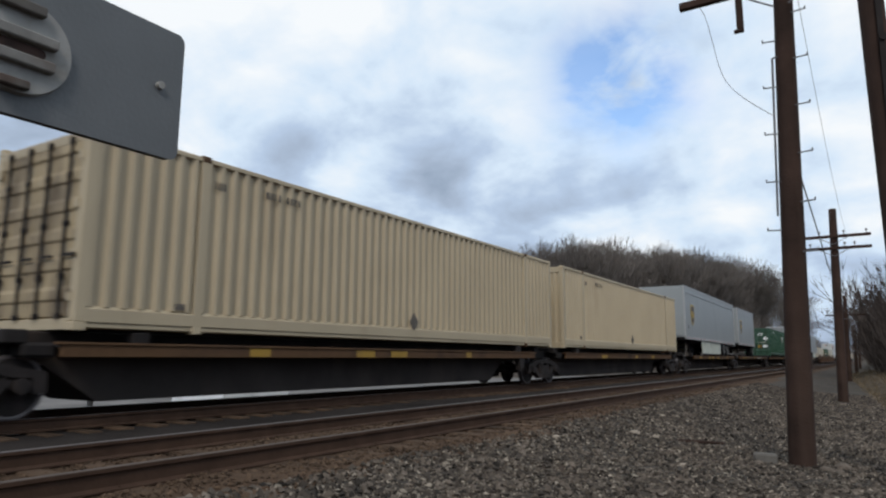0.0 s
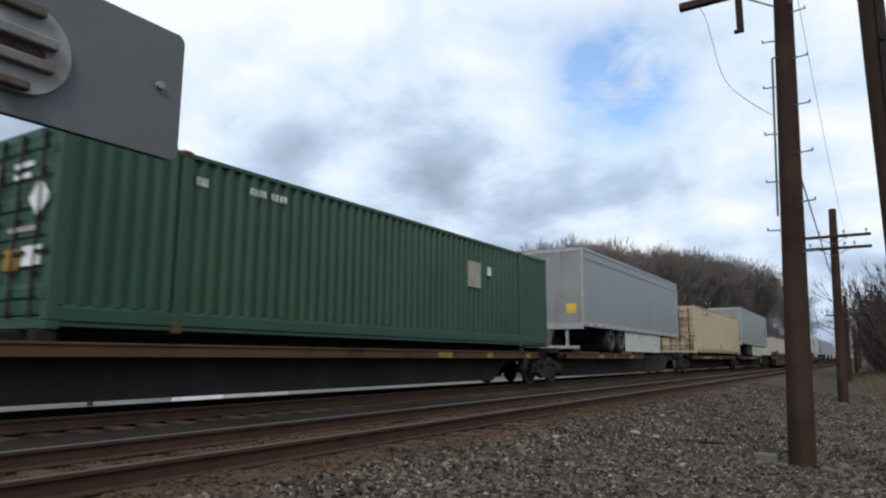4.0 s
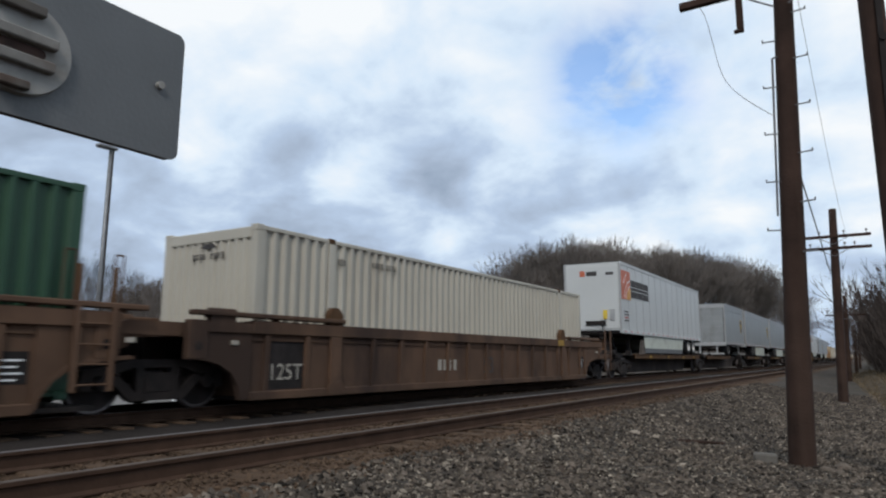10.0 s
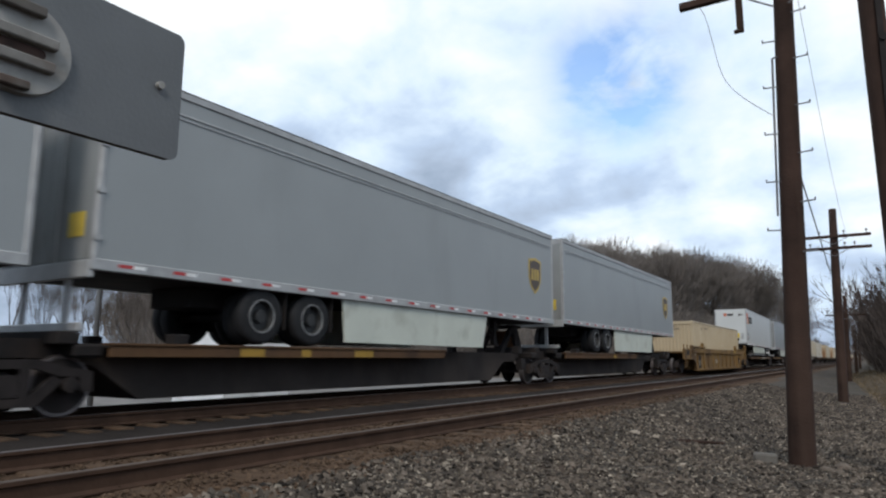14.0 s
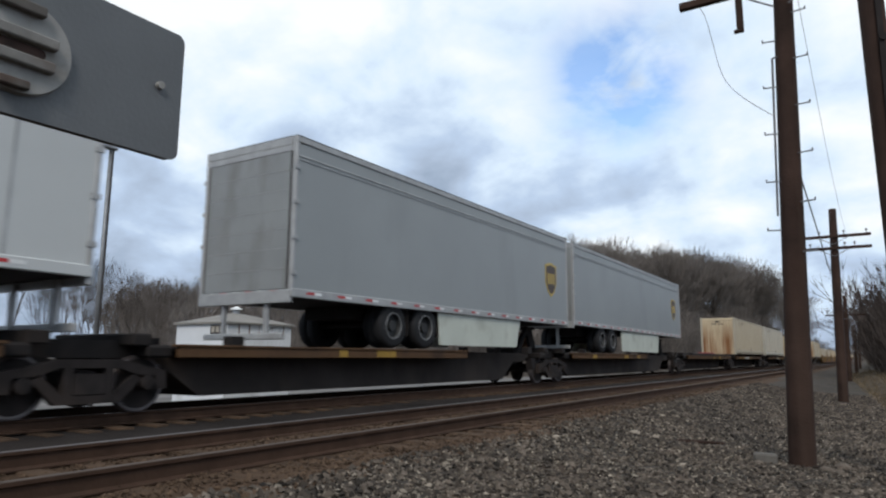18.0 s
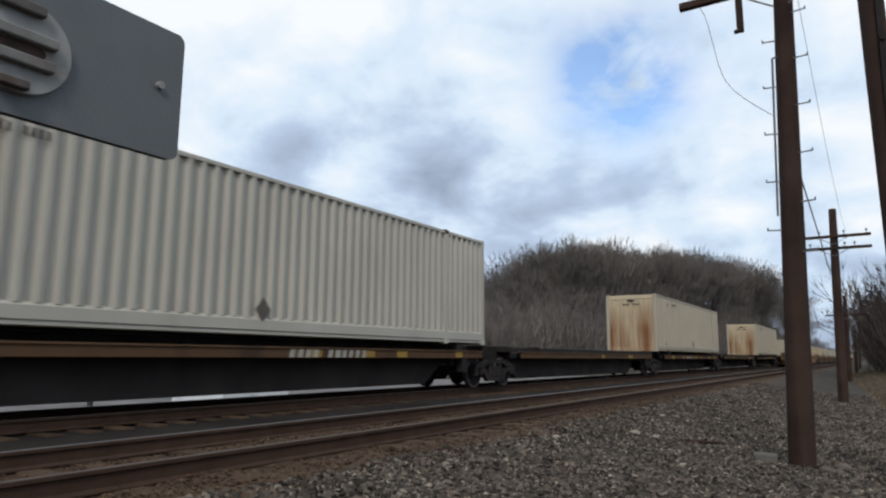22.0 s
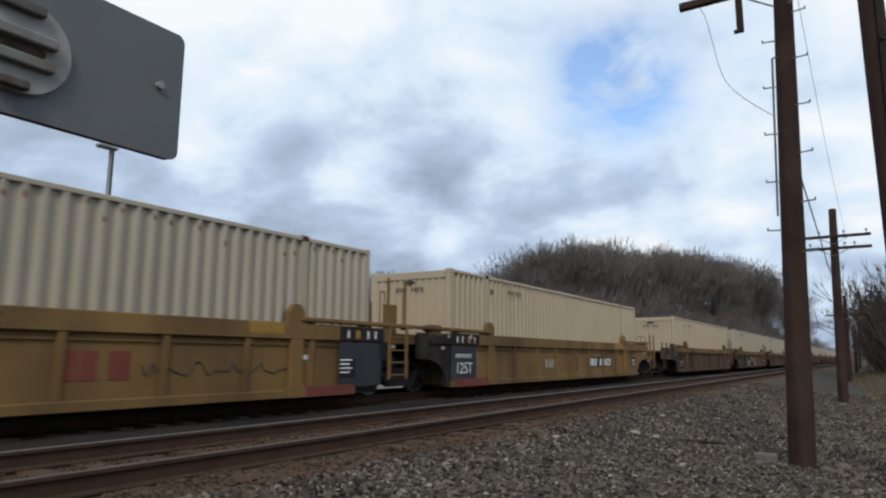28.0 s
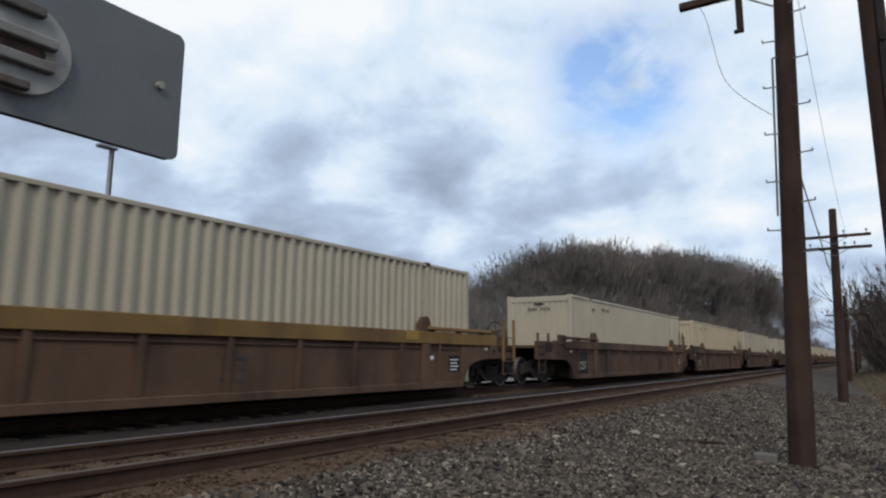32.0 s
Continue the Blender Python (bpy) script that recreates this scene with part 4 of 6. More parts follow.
        part("end_casting", prism(bmesh.new(), [(q - s0 - 1.1, 0.80), (q - s0 + 1.1, 0.80), (q - s0 + 0.8, 1.06), (q - s0 - 0.8, 1.06)], "x", -0.72, 0.72), M_BLACK, w)
    return ride(w, s0, 0.0)


def marks(parent, y0, z0, z1, n, mat, x, width=0.11, gap=0.05, seed=1, name="marking", slant=0.0):
    """A row of plain bars in place of a number."""
    bm = bmesh.new()
    rnd = random.Random(seed)
    y = y0
    for k in range(n):
        if k != 4:
            wd = width * rnd.uniform(0.65, 1.0)
            prism(bm, [(y, z0), (y + wd, z0), (y + wd + slant, z1), (y + slant, z1)], "x", x, x + 0.004)
        y += width + gap
    return tagged(part(name, bm, mat, parent), kind="stuff")


def text_mark(parent, words, size, mat, x, y, z, name="lettering"):
    """Words on a side that faces the tracks' near side."""
    cu = bpy.data.curves.new(name, "FONT")
    cu.body, cu.size, cu.extrude = words, size, 0.002
    tmp = bpy.data.objects.new(name, cu)
    scene.collection.objects.link(tmp)
    me = bpy.data.meshes.new_from_object(tmp.evaluated_get(bpy.context.evaluated_depsgraph_get()))
    bpy.data.objects.remove(tmp)
    me.materials.append(mat)
    ob = new(name, me)
    ob.parent = parent
    ob.matrix_basis = Matrix.Translation((x, y, z)) @ Euler((radians(90), 0, radians(90))).to_matrix().to_4x4()
    return ob


def well_unit(c0, tail, lead, mat, label, chord=None, ribs=10, seed=0, paint=None, far=False, black_ends=False):
    """One well of a container car; its container begins c0 metres along the train. lead and tail: metres to the next well of the same car, or 0 for a coupled end."""
    rnd = random.Random(seed)
    w = tagged(empty("well_car"), label, "freight car", "well cars")
    chord = chord or mat
    L = 16.6
    low = 1.21 if ribs > 12 else 1.145
    cut = L - 0.9
    g_lead, g_tail = 2.13, L - (2.9 if ribs > 12 else 2.55)
    for sx in (-1, 1):
        part("top_chord", boxed(sx * 1.37, sx * 1.50, 0, L, low, 1.435, 0.012), chord, w)
        s = part("side_plate", boxed(sx * 1.395, sx * 1.42, 0, cut, 0.24, low + 0.005), mat, w)
        part("bottom_chord", boxed(sx * 1.35, sx * 1.50, 0, cut, 0.10, 0.245, 0.012), mat, w)
        part("lip", boxed(sx * 1.42, sx * 1.45, 0.02, cut - 0.02, low - 0.11, low - 0.08), mat, w)
        for g in (g_lead, g_tail):
            q = part("wide_post", boxed(sx * 1.419, sx * 1.498, g - 0.16, g + 0.16, 0.245, low, 0.012), mat, s, "broad upright post below the guide horn")
            part("foot_bracket", prism(bmesh.new(), [(g - 0.24, 0.11), (g + 0.24, 0.11), (g + 0.24, 0.27), (g + 0.15, 0.36), (g - 0.15, 0.36), (g - 0.24, 0.27)], "x", sx * 1.499, sx * 1.525), mat, q)
        if far:
            bm = bmesh.new()
            for i in range(ribs + 1):
                y = 0.35 + (cut - 0.7) * i / ribs
                box(bm, sx * 1.418, sx * 1.495, y - 0.05, y + 0.05, 0.24, 1.215)
            tagged(part("rib_row", bm, mat, s), kind="stuff")
        else:
            for i in range(ribs + 1):
                y = 0.35 + (L - 0.7) * i / ribs
                if black_ends:
                    if i > 8:
                        continue
                    y = 2.05 + 1.55 * i
                if abs(y - g_lead) < 0.3 or abs(y - g_tail) < 0.3 or y > cut - 0.06:
                    continue
                bm = prism(bmesh.new(), [(1.418, 0.20), (1.455, 0.20), (1.485, 1.0), (1.485, low), (1.418, low)] if sx > 0 else [(-1.418, 0.20), (-1.455, 0.20), (-1.485, 1.0), (-1.485, low), (-1.418, low)], "y", y - 0.055, y + 0.055)
                part("rib", bm, mat, s)
    part("well_floor", boxed(-1.35, 1.35, 0, L, 0.105, 0.165), M_BLACK, w)
    for y, gap, d in ((0.0, lead, -1), (L, tail, 1)):
        part("bulkhead", boxed(-1.38, 1.38, y - d * (0.9 if d > 0 else 0.0) - 0.06, y - d * (0.9 if d > 0 else 0.0) + 0.06, 0.17, 1.20), mat, w)
        reach = gap / 2 - 0.03 if gap else (1.0 if d > 0 else 3.15)
        for sx in (-1, 1):
            # yellow cars: black on the panel paints the shade of the open wheel arch
            dark = M_BLACK if black_ends and gap else mat
            if d > 0:
                # the side sweeps up over the wheels
                full = min(0.22 if gap else 0.97, reach)
                prof = [(L - 0.9, low), (L + full, low), (L + full, 0.80), (L + 0.45, 0.79), (L, 0.76), (L - 0.40, 0.68), (L - 0.66, 0.50), (L - 0.80, 0.30), (L - 0.86, 0.12), (L - 0.9, 0.12)]
                part("end_chord", boxed(sx * 1.37, sx * 1.497, L + 0.002, L + full, low, 1.435, 0.012), chord, w)
                h0, h1 = L + full - 0.36, L + full - 0.02
            else:
                full = min(3.15, reach)
                prof = [(0.0, 1.42), (-0.5, 1.38), (-full, 1.36), (-full, 0.79), (-min(0.95, full - 0.05), 0.77), (-0.66, 0.70), (-0.42, 0.56), (-0.27, 0.36), (-0.20, 0.12), (0.0, 0.12)]
                h0, h1 = -min(full, 1.70), -min(full, 1.70) + 0.36
                part("end_chord", boxed(sx * 1.4605, sx * 1.497, -min(full, 0.95), -0.002, low, 1.37, 0.01), chord if not black_ends else dark, w)
                part("corner_block", boxed(sx * 1.36, sx * 1.495, h1 + 0.02, h1 + 0.55, 1.27, 1.60, 0.02), mat, w)
            part("end_panel", prism(bmesh.new(), prof, "x", sx * 1.36, sx * 1.46), dark, w)
            if not far:
                part("arch_lip", prism(bmesh.new(), [(p, q) for p, q in prof[3:-1]] + [(p - d * 0.05, q + 0.05) for p, q in prof[-2:2:-1]], "x", sx * 1.461, sx * 1.485), dark, w, "rolled edge over the wheel arch")
            p = part("end_post", boxed(sx * 1.34, sx * 1.492, h0, h1, 0.79, 1.40, 0.015), dark, w, "upright post with a jacking hole")
            part("hole", rod(bmesh.new(), (sx * 1.4925, (h0 + h1) / 2, 0.99), (sx * 1.496, (h0 + h1) / 2, 0.99), 0.075, sides=12), M_BLACK, p)
            if not far:
                part("tie_hook", boxed(sx * 1.461, sx * 1.485, y + d * 0.30, y + d * 0.44, 1.02, 1.09), M_PALEMARK, w)
            if d < 0 and not gap:
                # stirrup and openings of the end platform
                part("end_opening", prism(bmesh.new(), [(-2.55, 1.02), (-2.05, 1.02), (-1.95, 1.12), (-1.95, 1.30), (-2.45, 1.30), (-2.55, 1.20)], "x", sx * 1.4605, sx * 1.464), M_BLACK, w, "dark opening in the end platform")
                for zz in (0.98, 1.20):
                    part("end_step", boxed(sx * 1.461, sx * 1.50, -3.10, -2.62, zz, zz + 0.03), mat, w)
            if d > 0 and gap:
                part("connector_lug", prism(bmesh.new(), [(L + full - 0.05, 0.88), (L + full + 0.18, 0.96), (L + full + 0.30, 1.10), (L + gap - 1.1, 1.14), (L + gap - 1.0, 1.35), (L + full + 0.2, 1.35), (L + full - 0.05, 1.28)], "x", sx * 1.20, sx * 1.33), mat, w, "cast lug of the articulated joint")
            a0, a1 = (y - 2.5, y + min(0.6, reach)) if d > 0 else (-min(1.2, reach), 2.35)
            if black_ends:
                a0, a1 = (y - 2.45, y + min(1.2, reach)) if d > 0 else (-min(1.35, reach), 2.05)
            part("walk_plate", boxed(sx * 1.33, sx * 1.535, a0, a1, 1.475, 1.555, 0.014), chord, w)
            for q in () if far else (a0 + 0.35, (a0 + a1) / 2, a1 - 0.35):
                part("plate_stand", boxed(sx * 1.36, sx * 1.44, q - 0.07, q + 0.07, 1.43, 1.476), mat, w)
            g = g_tail if d > 0 else g_lead
            part("guide", prism(bmesh.new(), [(g - 0.20, 1.44), (g + 0.20, 1.44), (g + 0.19, 1.66), (g + d * 0.02 + 0.06, 1.78), (g + d * 0.02 - 0.08, 1.78), (g - 0.19, 1.64)], "x", sx * 1.335, sx * 1.47), M_DECK if ribs > 12 else mat, w, "container guide horn")
            if black_ends and gap:
                part("black_panel", boxed(sx * 1.4875, sx * 1.4915, y + d * (0.02 if d < 0 else -0.05), y - d * (1.24 if d < 0 else 1.40), 0.25, 1.12), M_BLUEBLACK, w, "blue-black painted end panel")
                lb = part("label_board", boxed(sx * 1.5005, sx * 1.505, y + d * 0.02, y - d * 1.40, 1.15, 1.425), M_BLACK, w, "black board with pale clearance marks")
                for q, m in ((0.25, M_WHITEMARK), (0.50, M_WHITEMARK), (0.78, M_YELLOW), (1.12, M_WHITEMARK)):
                    part("label", boxed(sx * 1.505, sx * 1.508, y - d * q, y - d * (q + (0.14 if m is M_YELLOW else 0.05)), 1.20, 1.36), m, lb)
                part("red_sill", boxed(sx * 1.5005, sx * 1.504, y - d * (0.2 if d < 0 else 0.95), y - d * 2.4, 0.105, 0.30), M_RUSTMARK, w, "rust-red painted sill")
        part("end_deck", boxed(-1.355, 1.355, y + d * 0.06, y + d * reach, 1.14, 1.22), mat, w)
        part("draft_sill", boxed(-0.36, 0.36, y + d * 0.06, y + d * (reach + (0.0 if gap else 0.4)), 0.66, 1.14), M_BLACK, w)
        if gap == 0:
            ex = y + d * reach
            for sx in (-1, 1):
                if d > 0:
                    # two tall stanchions with a ladder between them
                    base_y = ex + 0.45
                    part("platform", boxed(sx * 0.45, sx * 1.42, ex + 0.002, ex + 1.25, 0.80, 0.98, 0.012), mat, w)
                    for pq in (base_y, base_y + 0.66):
                        st = part("stanchion", boxed(sx * 1.425, sx * 1.475, pq - 0.06, pq + 0.06, 0.72, 1.92, 0.012), chord if chord is not M_WELL else mat, w, "flat upright stanchion of the end ladder")
                        part("grab_iron", rod(bmesh.new(), (sx * 1.40, pq + 0.09, 0.98), (sx * 1.40, pq + 0.09, 1.86), 0.014, sides=6), mat, st)
                    l = part("ladder", boxed(sx * 1.42, sx * 1.45, base_y - 0.02, base_y + 0.02, 0.34, 0.80), mat, w)
                    part("stile", boxed(sx * 1.42, sx * 1.45, base_y + 0.64, base_y + 0.68, 0.34, 0.80), mat, l)
                    for zr in (0.38, 0.72, 1.06, 1.40):
                        part("rung", rod(bmesh.new(), (sx * 1.44, base_y, zr), (sx * 1.44, base_y + 0.66, zr), 0.013, sides=6), mat, l)
                else:
                    for pq in (ex + 0.12, ex + 0.95):
                        part("stanchion", boxed(sx * 1.40, sx * 1.45, pq - 0.05, pq + 0.05, 0.79, 1.62, 0.01), mat, w, "short upright stanchion")
                    l = part("ladder", boxed(sx * 1.465, sx * 1.495, ex + 0.05, ex + 0.09, 0.34, 0.80), mat, w)
                    part("stile", boxed(sx * 1.465, sx * 1.495, ex + 0.52, ex + 0.56, 0.34, 0.80), mat, l)
                    for zr in (0.38, 0.60):
                        part("rung", rod(bmesh.new(), (sx * 1.48, ex + 0.07, zr), (sx * 1.48, ex + 0.54, zr), 0.013, sides=6), mat, l)
            if d > 0:
                bs = part("brake_stand", boxed(0.66, 0.94, ex + 0.98, ex + 1.12, 0.98, 1.62, 0.02), M_DECK, w, "brake stand box")
                bm = bmesh.new()
                cz, cy = 1.62, ex + 1.19
                ring = [Vector((0.81 + 0.27 * math.cos(i * 0.5236), cy, cz + 0.27 * math.sin(i * 0.5236))) for i in range(12)]
                for i in range(12):
                    rod(bm, ring[i], ring[(i + 1) % 12], 0.014, sides=5)
                for i in range(0, 12, 3):
                    rod(bm, (0.81, cy, cz), ring[i], 0.011, sides=5)
                part("brake_wheel", bm, M_BLACK, bs)
            out_y = y + d * (2.3 if d > 0 else 3.2)
            add_truck(w, y + d * (1.5 if d > 0 else 2.1))
            part("coupler", boxed(-0.14, 0.14, ex, out_y + d * 0.6, 0.72, 0.98, 0.04), M_TRUCK, w)
            bm = bmesh.new()
            pts = [Vector((0.35, out_y - d * 0.1, 0.85)), Vector((0.37, out_y + d * 0.08, 0.45)), Vector((0.36, out_y + d * 0.28, 0.28)), Vector((0.33, out_y + d * 0.5, 0.40)), Vector((0.30, out_y + d * 0.62, 0.72))]
            for q0, q1 in zip(pts, pts[1:]):
                rod(bm, q0, q1, 0.028, sides=6)
            part("air_hose", bm, M_TYRE, w)
        elif d > 0:
            add_truck(w, y + gap / 2 - 0.15)
            for sx in (-1, 1):
                # the ladder at the joint, its stiles carried up as hand rails
                a, b = y - 0.43 + (0.63 if black_ends else 0.0), y + 0.08 + (0.75 if black_ends else 0.0)
                top = 2.55 if black_ends else 2.05
                l = part("ladder", boxed(sx * 1.500, sx * 1.535, a - 0.04, a + 0.04, 0.36, 1.50), mat, w)
                part("stile", boxed(sx * 1.500, sx * 1.535, b - 0.04, b + 0.04, 0.36, 1.50), mat, l)
                for zr in (0.72, 1.50) if far else (0.45, 0.72, 0.98, 1.26, 1.50):
                    part("rung", rod(bmesh.new(), (sx * 1.52, a, zr), (sx * 1.52, b, zr), 0.014, sides=6), mat, l)
                for pq in (a, b):
                    part("hand_post", boxed(sx * 1.44, sx * 1.48, pq - 0.035, pq + 0.035, 1.50, top, 0.008), M_DECK if ribs > 12 else mat, w, "upright hand post")
                for p0, p1 in ((a - 0.16, a), (b + 0.05, b + 0.17)):
                    bm = bmesh.new()
                    for pq in (p0, p1):
                        rod(bm, (sx * 1.36, pq, 1.44), (sx * 1.36, pq, 2.24), 0.014, sides=6)
                    rod(bm, (sx * 1.36, p0, 2.24), (sx * 1.36, p1, 2.24), 0.014, sides=6)
                    part("hand_rail", bm, mat, w, "bent steel hand rail")
                if black_ends:
                    for p0, p1 in ((y - 0.34, y + 0.12), (y + 0.55, y + 1.05)):
                        part("kick_plate", boxed(sx * 1.05, sx * 1.08, p0, p1, 1.22, 2.02), mat, w, "upright yellow shield plate at the joint")
    if not far:
        word = M_WHITEMARK if black_ends else M_PALEMARK
        if not 150 < c0 < 160:
            if not black_ends:
                part("dark_panel", boxed(1.4205, 1.4235, 0.36, 1.38, 0.26, low - 0.12), M_TRUCK, w, "dark painted panel")
            text_mark(w, "125T", 0.40, word, 1.4925 if black_ends and lead else 1.428, 0.20 if black_ends else 0.42, 0.43)
            if black_ends and lead:
                for word_s, yy, zz, sz in (("53", -0.22, 1.31, 0.15), ("48", 0.86, 1.31, 0.15)):
                    text_mark(w, word_s, sz, M_WHITEMARK, 1.5085, yy, zz)
                for r in range(3):
                    part("small_print", boxed(1.4917, 1.4935, 0.22, 1.02 - 0.1 * (r % 2), 0.83 + r * 0.035, 0.845 + r * 0.035), M_WHITEMARK, w)
        if black_ends:
            for word_s, zz in (("40", 1.33), ("20", 1.18)):
                text_mark(w, word_s, 0.13, M_DARKMARK, 1.503, 2.18, zz)
        text_mark(w, "53", 0.62, M_DARKMARK, 1.428, 8.14, 0.42)
        if black_ends:
            if 530 < c0 < 545:
                part("number_panel", boxed(1.4205, 1.4245, 9.80, 12.35, 0.50, 0.87), M_BLACK, w, "black panel with slanted white bars")
                marks(w, 9.88, 0.54, 0.82, 11, M_WHITEMARK, 1.425, 0.15, 0.075, seed, slant=0.06)
            else:
                marks(w, 9.72, 0.50, 0.90, 3, M_RUSTMARK, 1.424, 0.34, 0.05, seed)
                bm = bmesh.new()
                q = Vector((1.427, 11.0, 0.70))
                for i in range(26):
                    n2 = Vector((1.427, 11.0 + 0.115 * i + rnd.uniform(-0.05, 0.08), 0.60 + rnd.choice((-0.06, 0.0, 0.02, 0.14, -0.02))))
                    rod(bm, q, n2, 0.011, sides=4)
                    q = n2
                part("scrawl", bm, M_DARKMARK, w, "thin dark painted scrawl")
            text_mark(w, "C", 0.24, M_DARKMARK, 1.503, 8.9, 1.19)
        if c0 < 560:
            marks(w, 5.9, 0.52, 0.78, 4, M_PALEMARK, 1.424, 0.16, 0.08, seed)
        part("yellow_mark", boxed(1.5003, 1.503, 12.6 + seed % 3 * 0.3, 13.7, 1.23, 1.42), M_YELLOW, w, "worn yellow paint patch")
        part("data_label", boxed(1.4205, 1.425, L - 2.35, L - 2.15, 0.78, 0.86), M_WHITEMARK, w, "small white data label")
        pl = part("stencil_panel", boxed(1.4205, 1.4245, L - 1.45, L - 0.95, 0.48, 0.88) if not (black_ends and tail) else boxed(1.4912, 1.4925, L - 1.40, L - 0.90, 0.42, 0.80), M_BLACK, w, "black stencil panel with pale lines")
        x = 1.4245 if not (black_ends and tail) else 1.4925
        for r in range(4):
            part("line", boxed(x, x + 0.003, L - 1.37, L - 1.08 + 0.07 * (r % 2), 0.52 + r * 0.08, 0.545 + r * 0.08), M_WHITEMARK, pl)
    if paint == "sprayed":
        for k, (y0, y1, m) in enumerate(((4.1, 5.05, M_TEAL), (5.2, 6.63, M_PALEMARK), (6.8, 8.2, M_PALEMARK), (8.38, 9.45, M_PALEMARK))):
            g = part("sprayed_panel", boxed(1.4205, 1.426, y0, y1, 0.27, 1.02 - 0.06 * (k % 2)), M_BLACK, w, "spray-painted dark panel with scrawled strokes")
            for j in range(3 if k == 0 else 6):
                bm = bmesh.new()
                yy, zz = y0 + (y1 - y0) * rnd.uniform(0.05, 0.6), rnd.uniform(0.3, 0.9)
                for i in range(5):
                    y2 = min(max(yy + rnd.uniform(-0.12, 0.26), y0 + 0.03), y1 - 0.03)
                    z2 = min(max(zz + rnd.uniform(-0.35, 0.35), 0.30), 0.97)
                    if abs(y2 - yy) + abs(z2 - zz) > 0.02:
                        rod(bm, (1.428, yy, zz), (1.428, y2, z2), 0.036 if k == 0 else 0.022, sides=4)
                    yy, zz = y2, z2
                part("stroke", bm, M_TEAL if k == 0 or j == 3 else m, g)
        g = part("primer_patch", boxed(1.4205, 1.4245, 9.98, 12.95, 0.27, 1.03), M_WELLY, w, "patch of faded yellow primer")
        marks(g, 11.1, 0.48, 0.86, 3, M_RUSTMARK, 1.4245, 0.38, 0.10, 5)
    return ride(w, c0 - 0.25, 0.0)


# ---- the train: containers ----
def corrugated(bm, x_out, x_in, y0, y1, z0, z1, period, axis="y"):
    """A closed corrugated wall: trapezoid ribs between x_in and x_out along y."""
    pts = []
    n = max(1, round((y1 - y0) / period))
    p = (y1 - y0) / n
    for i in range(n):
        y = y0 + i * p
        pts += [(x_out, y), (x_out, y + p * 0.24), (x_in, y + p * 0.40), (x_in, y + p * 0.84)]
    pts.append((x_out, y1))
    back = x_in - (x_out - x_in) * 0.6

    def at(x, y, z):
        return (x, y, z) if axis == "y" else (y, x, z)
    lo = [bm.verts.new(at(x, y, z0)) for x, y in pts]
    hi = [bm.verts.new(at(x, y, z1)) for x, y in pts]
    for i in range(len(pts) - 1):
        bm.faces.new((lo[i], lo[i + 1], hi[i + 1], hi[i]))
    b = [bm.verts.new(at(back, y, z)) for y, z in ((y0, z0), (y1, z0), (y1, z1), (y0, z1))]
    bm.faces.new(b)
    bm.faces.new((*hi, b[2], b[3]))
    bm.faces.new((*lo[::-1], b[0], b[1]))
    bm.faces.new((lo[0], hi[0], b[3], b[0]))
    bm.faces.new((lo[-1], b[1], b[2], hi[-1]))
    bmesh.ops.recalc_face_normals(bm, faces=bm.faces)
    return bm


